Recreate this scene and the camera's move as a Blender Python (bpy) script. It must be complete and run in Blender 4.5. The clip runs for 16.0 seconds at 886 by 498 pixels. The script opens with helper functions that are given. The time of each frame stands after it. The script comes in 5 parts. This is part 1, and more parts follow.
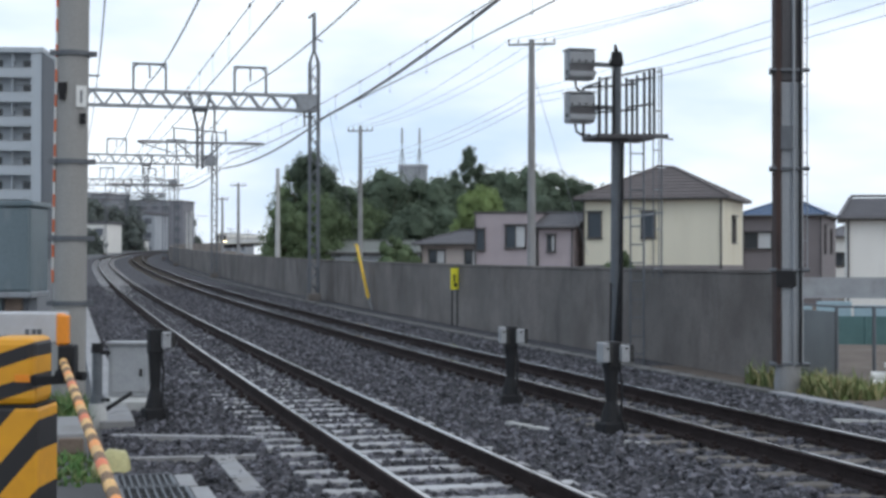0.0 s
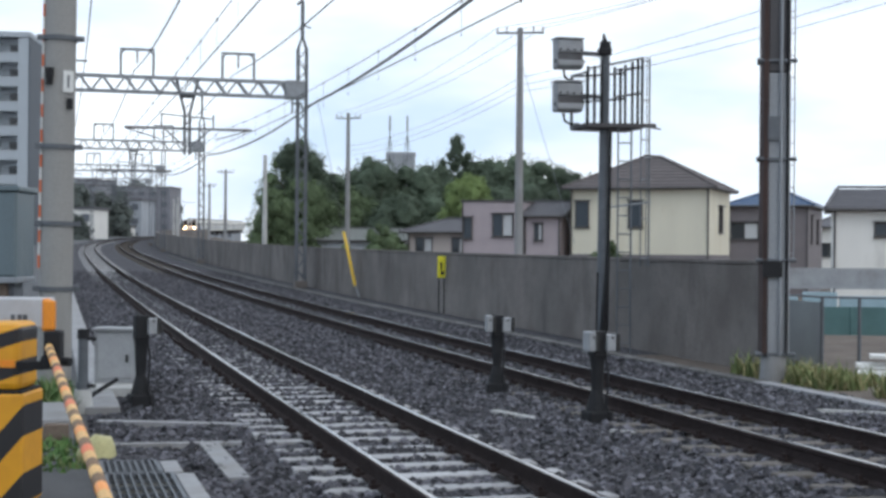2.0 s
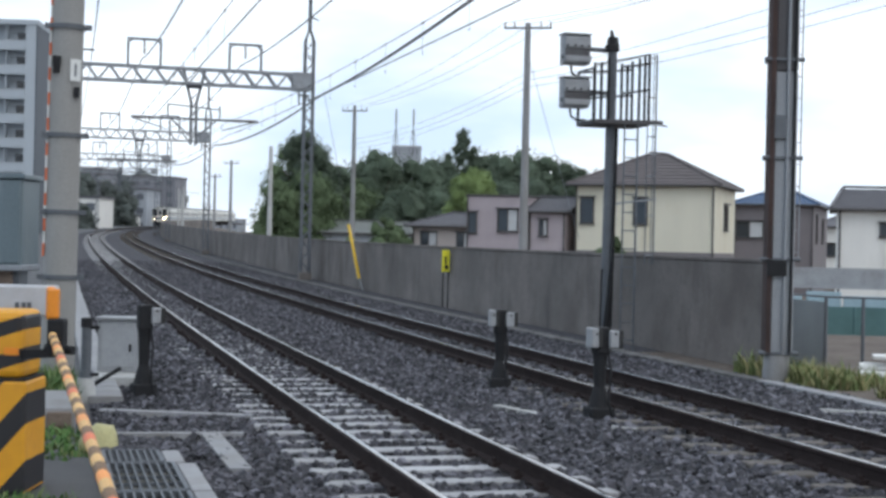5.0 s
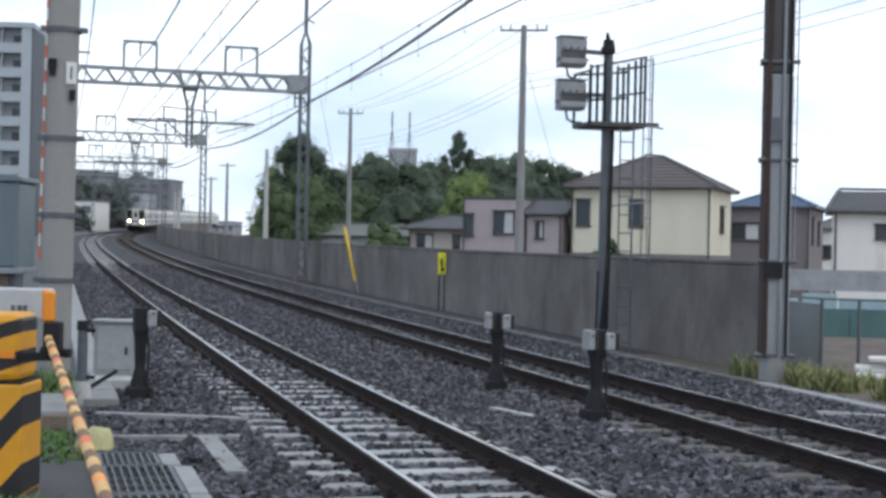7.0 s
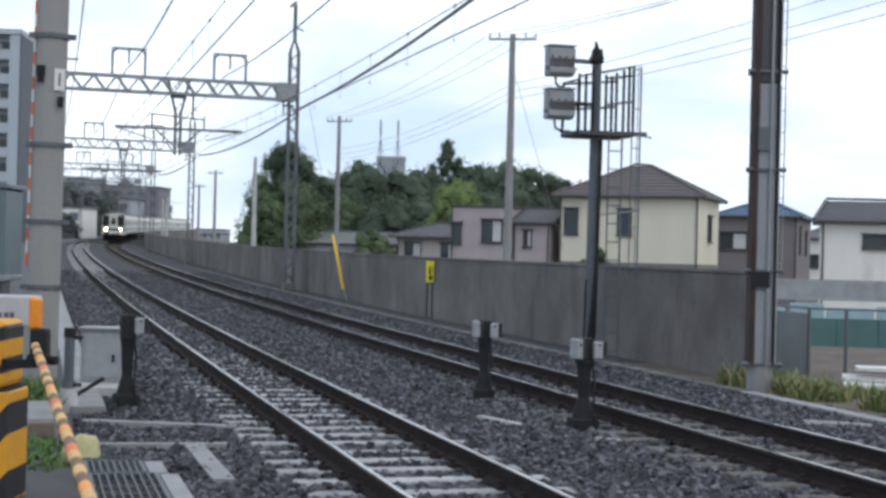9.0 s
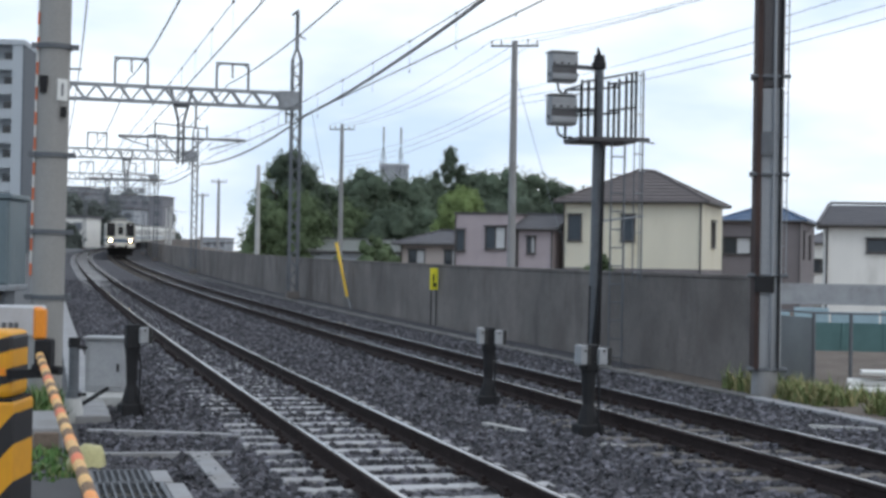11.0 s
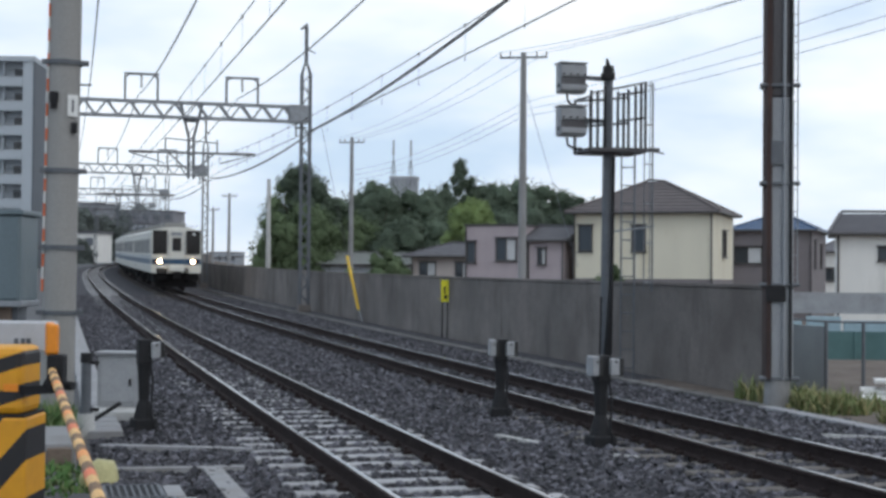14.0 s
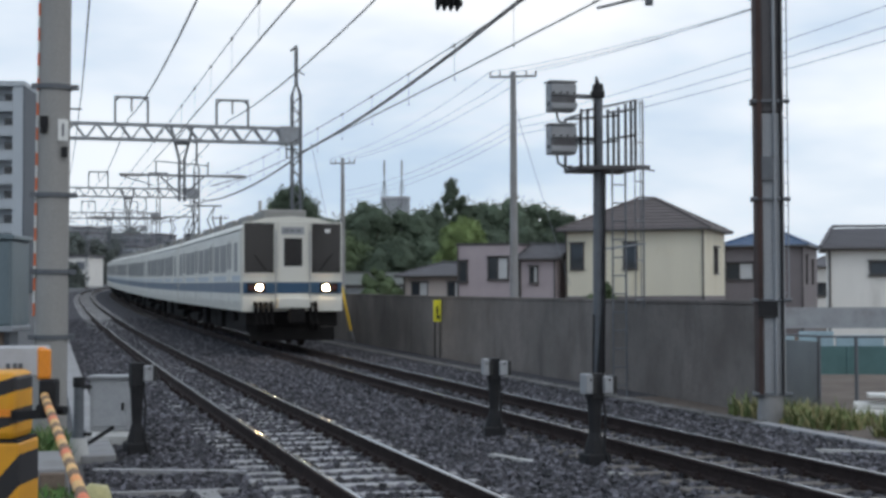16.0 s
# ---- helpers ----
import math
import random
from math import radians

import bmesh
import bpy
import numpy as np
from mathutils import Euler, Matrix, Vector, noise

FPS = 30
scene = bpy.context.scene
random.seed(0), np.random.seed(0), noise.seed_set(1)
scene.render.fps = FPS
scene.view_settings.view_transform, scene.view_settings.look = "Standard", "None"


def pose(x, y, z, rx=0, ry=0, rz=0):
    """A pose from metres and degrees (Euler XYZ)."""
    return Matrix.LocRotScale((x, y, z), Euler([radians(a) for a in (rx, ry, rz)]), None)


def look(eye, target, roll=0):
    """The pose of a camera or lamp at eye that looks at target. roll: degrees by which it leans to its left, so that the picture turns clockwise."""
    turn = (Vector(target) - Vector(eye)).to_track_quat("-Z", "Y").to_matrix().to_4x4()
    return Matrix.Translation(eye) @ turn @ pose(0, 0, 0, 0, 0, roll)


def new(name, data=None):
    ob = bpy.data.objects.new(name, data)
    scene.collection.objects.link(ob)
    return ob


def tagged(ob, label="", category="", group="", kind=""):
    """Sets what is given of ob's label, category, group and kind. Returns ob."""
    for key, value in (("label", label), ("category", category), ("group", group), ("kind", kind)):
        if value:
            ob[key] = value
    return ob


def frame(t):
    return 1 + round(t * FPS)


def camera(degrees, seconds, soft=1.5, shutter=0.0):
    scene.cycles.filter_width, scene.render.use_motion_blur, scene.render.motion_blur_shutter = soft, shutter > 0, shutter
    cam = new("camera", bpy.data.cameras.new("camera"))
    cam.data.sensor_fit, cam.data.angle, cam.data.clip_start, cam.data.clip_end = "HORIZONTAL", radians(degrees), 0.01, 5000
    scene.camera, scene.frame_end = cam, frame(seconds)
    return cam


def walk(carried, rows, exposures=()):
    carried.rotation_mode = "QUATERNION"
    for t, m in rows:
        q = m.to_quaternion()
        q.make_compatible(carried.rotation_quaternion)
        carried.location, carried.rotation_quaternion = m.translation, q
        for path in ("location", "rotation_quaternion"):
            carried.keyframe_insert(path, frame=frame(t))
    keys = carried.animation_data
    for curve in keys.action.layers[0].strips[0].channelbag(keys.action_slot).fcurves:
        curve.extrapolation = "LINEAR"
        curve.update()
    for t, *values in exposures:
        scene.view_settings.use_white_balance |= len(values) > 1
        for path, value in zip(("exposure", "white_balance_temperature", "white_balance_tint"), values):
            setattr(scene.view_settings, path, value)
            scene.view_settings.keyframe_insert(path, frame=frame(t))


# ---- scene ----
cam = camera(34.0, 16.0, soft=3.2)
PATH = [
    (0, pose(0, 0, 1.548, 90.609, -0.066, 0.507)),
    (0.5, pose(0, 0, 1.548, 90.486, 0.056, 0.337)),
    (1, pose(0, 0, 1.548, 90.360, -0.094, 0.055)),
    (1.5, pose(0, 0, 1.548, 90.339, -0.364, -0.282)),
    (2, pose(0, 0, 1.548, 90.139, -0.460, -0.004)),
    (2.5, pose(0, 0, 1.548, 89.994, -0.550, 0.151)),
    (3, pose(0, 0, 1.548, 89.847, -0.490, 0.288)),
    (3.5, pose(0, 0, 1.548, 89.595, -0.600, -0.000)),
    (4, pose(0, 0, 1.548, 89.789, -1.256, 0.220)),
    (6.5, pose(0, 0, 1.548, 89.963, -1.270, 0.120)),
    (7, pose(0, 0, 1.548, 90.003, -1.241, 0.021)),
    (7.5, pose(0, 0, 1.548, 89.924, -1.423, -0.119)),
    (8, pose(0, 0, 1.548, 90.036, -1.428, -0.311)),
    (8.5, pose(0, 0, 1.548, 90.091, -1.684, -0.409)),
    (9, pose(0, 0, 1.548, 90.341, -1.434, -0.449)),
    (11.5, pose(0, 0, 1.548, 90.804, -0.807, -0.275)),
    (12, pose(0, 0, 1.548, 91.154, -0.538, -0.255)),
    (12.5, pose(0, 0, 1.548, 91.212, -0.487, -0.202)),
    (13, pose(0, 0, 1.548, 91.149, -0.359, -0.180)),
    (13.5, pose(0, 0, 1.548, 91.231, -0.418, -0.071)),
    (14, pose(0, 0, 1.548, 91.092, -0.499, 0.130)),
    (14.5, pose(0, 0, 1.548, 91.243, -0.463, -0.078)),
    (15, pose(0, 0, 1.548, 91.364, -0.369, -0.044)),
    (15.5, pose(0, 0, 1.548, 91.568, -0.289, -0.087)),
    (16, pose(0, 0, 1.548, 91.869, 0.206, -0.175)),
]
walk(cam, PATH, [(0, -0.05), (3.5, 0.08), (6.5, 0.08), (9, 0.02), (12.5, -0.1), (14.5, -0.2), (16, -0.3)])

# ---- light: overcast sky, wide soft sun ----
world = bpy.data.worlds.new("overcast_sky")
scene.world = world
world.use_nodes = True
wn, wl = world.node_tree.nodes, world.node_tree.links
wn.clear()
w_out = wn.new("ShaderNodeOutputWorld")
w_bg = wn.new("ShaderNodeBackground")
w_sky = wn.new("ShaderNodeTexSky")
w_sky.sky_type = "NISHITA"
w_sky.sun_disc = False
w_sky.sun_elevation = radians(50)
w_sky.sun_rotation = radians(60)
w_co = wn.new("ShaderNodeTexCoord")
w_map = wn.new("ShaderNodeMapping")
w_map.inputs["Scale"].default_value = (1.0, 1.0, 3.0)
w_no = wn.new("ShaderNodeTexNoise")
w_no.inputs["Scale"].default_value = 2.6
w_no.inputs["Detail"].default_value = 5
w_no.inputs["Roughness"].default_value = 0.5
w_ramp = wn.new("ShaderNodeValToRGB")
w_ramp.color_ramp.elements[0].position = 0.36
w_ramp.color_ramp.elements[0].color = (7.2, 9.0, 11.2, 1)
w_ramp.color_ramp.elements[1].position = 0.58
w_ramp.color_ramp.elements[1].color = (13.4, 13.8, 14.3, 1)
w_mix = wn.new("ShaderNodeMix")
w_mix.data_type = "RGBA"
w_mix.inputs[0].default_value = 0.9
wl.new(w_co.outputs["Generated"], w_map.inputs["Vector"])
wl.new(w_map.outputs["Vector"], w_no.inputs["Vector"])
wl.new(w_no.outputs["Fac"], w_ramp.inputs["Fac"])
wl.new(w_sky.outputs["Color"], w_mix.inputs[6])
wl.new(w_ramp.outputs["Color"], w_mix.inputs[7])
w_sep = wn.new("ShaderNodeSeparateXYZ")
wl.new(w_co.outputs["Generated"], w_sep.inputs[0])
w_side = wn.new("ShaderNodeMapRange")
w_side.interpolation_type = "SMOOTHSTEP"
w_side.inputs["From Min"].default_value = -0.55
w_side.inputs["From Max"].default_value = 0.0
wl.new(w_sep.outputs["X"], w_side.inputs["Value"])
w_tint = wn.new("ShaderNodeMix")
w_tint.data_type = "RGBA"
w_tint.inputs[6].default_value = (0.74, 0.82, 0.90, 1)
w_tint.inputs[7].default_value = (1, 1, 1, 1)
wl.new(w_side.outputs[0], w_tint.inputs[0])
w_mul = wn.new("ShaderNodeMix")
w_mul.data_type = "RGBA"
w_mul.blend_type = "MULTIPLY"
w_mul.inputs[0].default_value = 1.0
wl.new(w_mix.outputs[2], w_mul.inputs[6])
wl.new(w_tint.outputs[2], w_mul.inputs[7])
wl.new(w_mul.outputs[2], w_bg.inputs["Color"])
w_bg.inputs["Strength"].default_value = 0.1
wl.new(w_bg.outputs[0], w_out.inputs["Surface"])

sun = new("sun", bpy.data.lights.new("sun", "SUN"))
sun.data.energy = 0.3
sun.data.angle = radians(25)
sun.data.color = (1.0, 0.97, 0.92)
sun.matrix_basis = look((20, -10, 40), (0, 20, 0))


# ---- materials ----
def mat(name, col, rough=0.7, vary=0.25, scale=4.0, fine=40.0, bump=0.2, metal=0.0, dirt=None, dirt_at=0.6, streak=1.0, spread=0.0, spec=0.5):
    """Surface with two scales of variation, optional dirt colour and per-object shade spread."""
    m = bpy.data.materials.new(name)
    m.use_nodes = True
    n, l = m.node_tree.nodes, m.node_tree.links
    b = n["Principled BSDF"]
    tc = n.new("ShaderNodeTexCoord")
    mp = n.new("ShaderNodeMapping")
    mp.inputs["Scale"].default_value = (1, 1, 1 / streak)
    l.new(tc.outputs["Object"], mp.inputs["Vector"])
    n1 = n.new("ShaderNodeTexNoise")
    n1.inputs["Scale"].default_value = scale
    n1.inputs["Detail"].default_value = 6
    n2 = n.new("ShaderNodeTexNoise")
    n2.inputs["Scale"].default_value = fine
    n2.inputs["Detail"].default_value = 4
    l.new(mp.outputs[0], n1.inputs["Vector"])
    l.new(tc.outputs["Object"], n2.inputs["Vector"])
    add = n.new("ShaderNodeMath")
    add.operation = "ADD"
    l.new(n1.outputs["Fac"], add.inputs[0])
    l.new(n2.outputs["Fac"], add.inputs[1])
    last = add
    if spread:
        oi = n.new("ShaderNodeObjectInfo")
        ml = n.new("ShaderNodeMath")
        ml.operation = "MULTIPLY_ADD"
        ml.inputs[1].default_value = spread
        ml.inputs[2].default_value = -spread / 2
        l.new(oi.outputs["Random"], ml.inputs[0])
        ad2 = n.new("ShaderNodeMath")
        ad2.operation = "ADD"
        l.new(add.outputs[0], ad2.inputs[0])
        l.new(ml.outputs[0], ad2.inputs[1])
        last = ad2
    rp = n.new("ShaderNodeMapRange")
    rp.inputs["From Min"].default_value = 0.6
    rp.inputs["From Max"].default_value = 1.4
    l.new(last.outputs[0], rp.inputs["Value"])
    mx = n.new("ShaderNodeMix")
    mx.data_type = "RGBA"
    mx.inputs[6].default_value = (*[c * (1 - vary) for c in col], 1)
    mx.inputs[7].default_value = (*[min(1, c * (1 + vary)) for c in col], 1)
    l.new(rp.outputs[0], mx.inputs[0])
    colour = mx.outputs[2]
    if dirt:
        n3 = n.new("ShaderNodeTexNoise")
        n3.inputs["Scale"].default_value = scale * 0.6
        n3.inputs["Detail"].default_value = 8
        n3.inputs["Roughness"].default_value = 0.65
        l.new(mp.outputs[0], n3.inputs["Vector"])
        r3 = n.new("ShaderNodeMapRange")
        r3.inputs["From Min"].default_value = dirt_at - 0.12
        r3.inputs["From Max"].default_value = dirt_at + 0.12
        l.new(n3.outputs["Fac"], r3.inputs["Value"])
        m3 = n.new("ShaderNodeMix")
        m3.data_type = "RGBA"
        m3.inputs[7].default_value = (*dirt, 1)
        l.new(r3.outputs[0], m3.inputs[0])
        l.new(colour, m3.inputs[6])
        colour = m3.outputs[2]
    l.new(colour, b.inputs["Base Color"])
    b.inputs["Roughness"].default_value = rough
    b.inputs["Metallic"].default_value = metal
    b.inputs["Specular IOR Level"].default_value = spec
    if bump:
        bp = n.new("ShaderNodeBump")
        bp.inputs["Strength"].default_value = bump
        bp.inputs["Distance"].default_value = 0.02
        l.new(add.outputs[0], bp.inputs["Height"])
        l.new(bp.outputs[0], b.inputs["Normal"])
    return m


def glow(name, col, power):
    m = bpy.data.materials.new(name)
    m.use_nodes = True
    b = m.node_tree.nodes["Principled BSDF"]
    b.inputs["Base Color"].default_value = (*col, 1)
    b.inputs["Emission Color"].default_value = (*col, 1)
    b.inputs["Emission Strength"].default_value = power
    return m


def pane_mat(name, col, rough=0.06):
    m = bpy.data.materials.new(name)
    m.use_nodes = True
    b = m.node_tree.nodes["Principled BSDF"]
    b.inputs["Base Color"].default_value = (*col, 1)
    b.inputs["Roughness"].default_value = rough
    b.inputs["IOR"].default_value = 1.5
    return m


M = {
    "ballast": mat("ballast_bed", (0.082, 0.080, 0.092), 0.9, 0.75, 12, 17, 1.0, dirt=(0.034, 0.031, 0.03), dirt_at=0.56, spec=0.2),
    "soil": mat("soil", (0.115, 0.09, 0.074), 0.95, 0.35, 1.2, 18, 0.6, dirt=(0.17, 0.145, 0.12), dirt_at=0.6),
    "asphalt": mat("asphalt", (0.08, 0.08, 0.083), 0.8, 0.25, 3, 80, 0.4),
    "rail_head": mat("rail_running_surface", (0.29, 0.28, 0.29), 0.13, 0.2, 3, 30, 0.02, metal=0.95),
    "rail_rust": mat("rail_rust", (0.036, 0.027, 0.026), 0.9, 0.4, 6, 40, 0.4, spec=0.1),
    "sleeper": mat("sleeper_concrete", (0.42, 0.42, 0.43), 0.8, 0.2, 5, 40, 0.3, dirt=(0.2, 0.19, 0.185), dirt_at=0.58, spread=0.6),
    "timber": mat("old_timber", (0.16, 0.12, 0.095), 0.85, 0.35, 6, 40, 0.4, spread=0.4),
    "concrete": mat("grey_concrete", (0.28, 0.28, 0.285), 0.85, 0.15, 2.5, 40, 0.15, dirt=(0.19, 0.18, 0.17), dirt_at=0.6, streak=3),
    "pale": mat("pale_concrete", (0.5, 0.5, 0.49), 0.85, 0.15, 3, 40, 0.15, dirt=(0.33, 0.32, 0.3), dirt_at=0.6),
    "galv": mat("galvanised_steel", (0.30, 0.32, 0.345), 0.5, 0.15, 6, 30, 0.05, metal=0.5, dirt=(0.25, 0.25, 0.26), dirt_at=0.6),
    "steel": mat("dull_steel", (0.13, 0.14, 0.155), 0.55, 0.2, 6, 30, 0.08, metal=0.4),
    "dark": mat("black_iron", (0.02, 0.02, 0.022), 0.7, 0.3, 6, 40, 0.1, spec=0.25),
    "rust": mat("rusty_steel", (0.042, 0.026, 0.024), 0.85, 0.4, 4, 30, 0.3, dirt=(0.075, 0.043, 0.036), dirt_at=0.55, streak=3),
    "wire": mat("wire", (0.06, 0.062, 0.066), 0.6, 0.1, 6, 30, 0),
    "lemon": mat("lemon_yellow", (0.80, 0.74, 0.04), 0.5, 0.1, 4, 40, 0.03),
    "orange": mat("orange_plastic", (0.85, 0.28, 0.02), 0.4, 0.1, 4, 40, 0.03),
    "redor": mat("red_orange_band", (0.72, 0.16, 0.05), 0.5, 0.1, 4, 40, 0.03),
    "white": mat("white_paint", (0.74, 0.74, 0.72), 0.5, 0.08, 4, 40, 0.04, dirt=(0.55, 0.54, 0.5), dirt_at=0.66),
    "lgrey": mat("light_grey_paint", (0.33, 0.34, 0.355), 0.55, 0.15, 4, 40, 0.04, dirt=(0.24, 0.24, 0.245), dirt_at=0.6),
    "bluegrey": mat("blue_grey_paint", (0.125, 0.165, 0.185), 0.35, 0.15, 3, 40, 0.04, dirt=(0.27, 0.29, 0.30), dirt_at=0.62, streak=2.5),
    "black": mat("black_paint", (0.02, 0.02, 0.02), 0.5, 0.2, 6, 40, 0.03),
    "cream": mat("cream_siding", (0.72, 0.675, 0.55), 0.8, 0.06, 1.5, 40, 0.08, dirt=(0.62, 0.55, 0.4), dirt_at=0.66, streak=4),
    "pink": mat("mauve_siding", (0.41, 0.352, 0.368), 0.8, 0.12, 1.5, 40, 0.08),
    "mauve": mat("brown_grey_siding", (0.2, 0.178, 0.185), 0.8, 0.08, 1.5, 40, 0.08),
    "offwhite": mat("off_white_siding", (0.78, 0.76, 0.72), 0.8, 0.06, 1.5, 40, 0.08, dirt=(0.62, 0.6, 0.56), dirt_at=0.66, streak=4),
    "trim": mat("dark_trim", (0.07, 0.065, 0.065), 0.6, 0.2, 4, 40, 0.05),
    "roof": mat("brown_grey_slate", (0.115, 0.098, 0.098), 0.75, 0.2, 2, 30, 0.2, spread=0.25),
    "roofblue": mat("blue_glazed_tile", (0.035, 0.085, 0.175), 0.45, 0.25, 2, 30, 0.1, spread=0.3),
    "roofgrey": mat("grey_tile", (0.105, 0.102, 0.112), 0.7, 0.2, 2, 30, 0.2, spread=0.25),
    "glass": pane_mat("window_pane", (0.035, 0.042, 0.05)),
    # far panes kept pale: distance haze is mixed into their colour
    "farwin": mat("far_window_hazed", (0.13, 0.14, 0.16), 0.4, 0.1, 1, 5, 0),
    "curtain": mat("pale_curtain", (0.55, 0.56, 0.57), 0.8, 0.1, 4, 40, 0.05),
    "trunk": mat("bark", (0.10, 0.08, 0.06), 0.95, 0.3, 5, 30, 0.6),
    "leaf_dark": mat("dark_foliage", (0.082, 0.108, 0.076), 0.85, 0.4, 0.35, 1.3, 0, spread=0.4, spec=0.2),
    "leaf_mid": mat("mid_foliage", (0.115, 0.155, 0.082), 0.85, 0.4, 0.35, 1.3, 0, spread=0.4, spec=0.2),
    "leaf_light": mat("light_foliage", (0.2, 0.265, 0.105), 0.8, 0.35, 0.8, 3, 0, spec=0.2),
    "grass": mat("weeds", (0.15, 0.19, 0.07), 0.8, 0.5, 2, 9, 0),
    "dry": mat("dry_weeds", (0.3, 0.27, 0.13), 0.85, 0.4, 2, 9, 0),
    "train": mat("ivory_paint", (0.66, 0.645, 0.585), 0.35, 0.05, 1.0, 30, 0.01, dirt=(0.56, 0.54, 0.48), dirt_at=0.68, streak=3),
    "band": mat("blue_band", (0.022, 0.07, 0.135), 0.35, 0.08, 3, 30, 0.01),
    "band2": mat("pale_blue_band", (0.40, 0.45, 0.50), 0.35, 0.08, 3, 30, 0.01),
    "under": mat("underframe_black", (0.016, 0.015, 0.015), 0.9, 0.3, 5, 30, 0.2, spec=0.1),
    "troof": mat("train_roof_grey", (0.27, 0.265, 0.25), 0.8, 0.15, 3, 30, 0.1),
    "sglass": mat("side_glass", (0.12, 0.12, 0.12), 0.3, 0.2, 2, 10, 0, spec=0.25),
    "tglass": pane_mat("train_glass", (0.012, 0.011, 0.012), 0.12),
    "headlight": glow("headlight_lens", (1.0, 0.72, 0.36), 200.0),
    "taillight": pane_mat("red_lens", (0.07, 0.015, 0.012), 0.2),
    "net": mat("green_net", (0.085, 0.165, 0.165), 0.8, 0.2, 3, 60, 0.1),
    "lblue": mat("pale_blue_sheet", (0.33, 0.45, 0.51), 0.7, 0.15, 3, 40, 0.1),
    "apart": mat("apartment_white", (0.42, 0.46, 0.5), 0.8, 0.06, 0.3, 10, 0.02),
    "apartside": mat("apartment_dark_side", (0.10, 0.115, 0.135), 0.7, 0.08, 0.3, 10, 0.02),
    # far walls lightened and blued, so the colour carries the haze
    "far1": mat("far_wall_grey_hazed", (0.36, 0.38, 0.41), 0.9, 0.15, 0.3, 4, 0, spread=0.5),
    "far2": mat("far_wall_hazed", (0.25, 0.25, 0.275), 0.9, 0.15, 0.3, 4, 0, spread=0.5),
    "insul": mat("insulator", (0.13, 0.09, 0.08), 0.3, 0.1, 6, 30, 0),
}


def weathered_wall():
    """Old cast concrete: broad blotches, pale patches and dark drips running down."""
    m = mat("stained_concrete", (0.214, 0.192, 0.179), 0.9, 0.3, 0.45, 26, 0.25, dirt=(0.14, 0.13, 0.122), dirt_at=0.53, spec=0.2)
    n, l = m.node_tree.nodes, m.node_tree.links
    b = n["Principled BSDF"]
    under = b.inputs["Base Color"].links[0].from_socket
    tc = n.new("ShaderNodeTexCoord")
    for size, tall, lo, hi, tint, most in ((0.7, 0.8, 0.47, 0.66, (0.122, 0.107, 0.099), 0.7), (0.4, 0.9, 0.50, 0.66, (0.285, 0.26, 0.242), 0.6), (1.7, 0.3, 0.56, 0.72, (0.085, 0.078, 0.074), 0.6), (9.0, 0.8, 0.52, 0.70, (0.12, 0.112, 0.106), 0.4)):
        mp = n.new("ShaderNodeMapping")
        mp.inputs["Scale"].default_value = (1, 1, tall)
        mp.inputs["Location"].default_value = (size * 3.1, 0, 0)
        l.new(tc.outputs["Object"], mp.inputs["Vector"])
        no = n.new("ShaderNodeTexNoise")
        no.inputs["Scale"].default_value = size
        no.inputs["Detail"].default_value = 5
        l.new(mp.outputs[0], no.inputs["Vector"])
        mr = n.new("ShaderNodeMapRange")
        mr.inputs["From Min"].default_value = lo
        mr.inputs["From Max"].default_value = hi
        mr.inputs["To Max"].default_value = most
        l.new(no.outputs["Fac"], mr.inputs["Value"])
        mx = n.new("ShaderNodeMix")
        mx.data_type = "RGBA"
        mx.inputs[7].default_value = (*tint, 1)
        l.new(mr.outputs[0], mx.inputs[0])
        l.new(under, mx.inputs[6])
        under = mx.outputs[2]
    l.new(under, b.inputs["Base Color"])
    return m


M["wall"] = weathered_wall()


# ---- track line: u runs along the line, off across it, z above the rail head ----
PSI = radians(16.317)
UX, UY = -math.sin(PSI), math.cos(PSI)
WX, WY = math.cos(PSI), math.sin(PSI)
BEND = [-0.2765, 2.0293, -3.9346, 3.3451, 1.0109, -0.0174]


def bend(u):
    if u < 0:
        return -0.0174 + 0.010109 * u
    if u > 300:
        return bend(300) + (u - 300) * (bend(300) - bend(299))
    s = u / 100
    r = 0.0
    for c in BEND:
        r = r * s + c
    return r


def slope(u):
    return (bend(u + 0.5) - bend(u - 0.5))


def grade(u):
    if u < 0:
        return 0.0
    return 8.8e-5 * u * u if u < 100 else 0.88 + 0.0176 * (u - 100)


def trk(u, off, z=0.0):
    d = slope(u)
    n = 1 / math.sqrt(1 + d * d)
    a, b = u - off * d * n, bend(u) + off * n
    return Vector((a * UX + b * WX, a * UY + b * WY, z + grade(u)))


def heading(u):
    """Yaw in degrees of a frame whose y runs along the line and x to its right."""
    return math.degrees(PSI) - math.degrees(math.atan(slope(u)))


def trk_pose(u, off, z=0.0, turn=0.0):
    p = trk(u, off, z)
    return pose(p.x, p.y, p.z, 0, 0, heading(u) + turn)


RAILS = (2.416, 3.483, 5.988, 7.055)
TRACK1, TRACK2 = 2.95, 6.52
WALL = 10.32


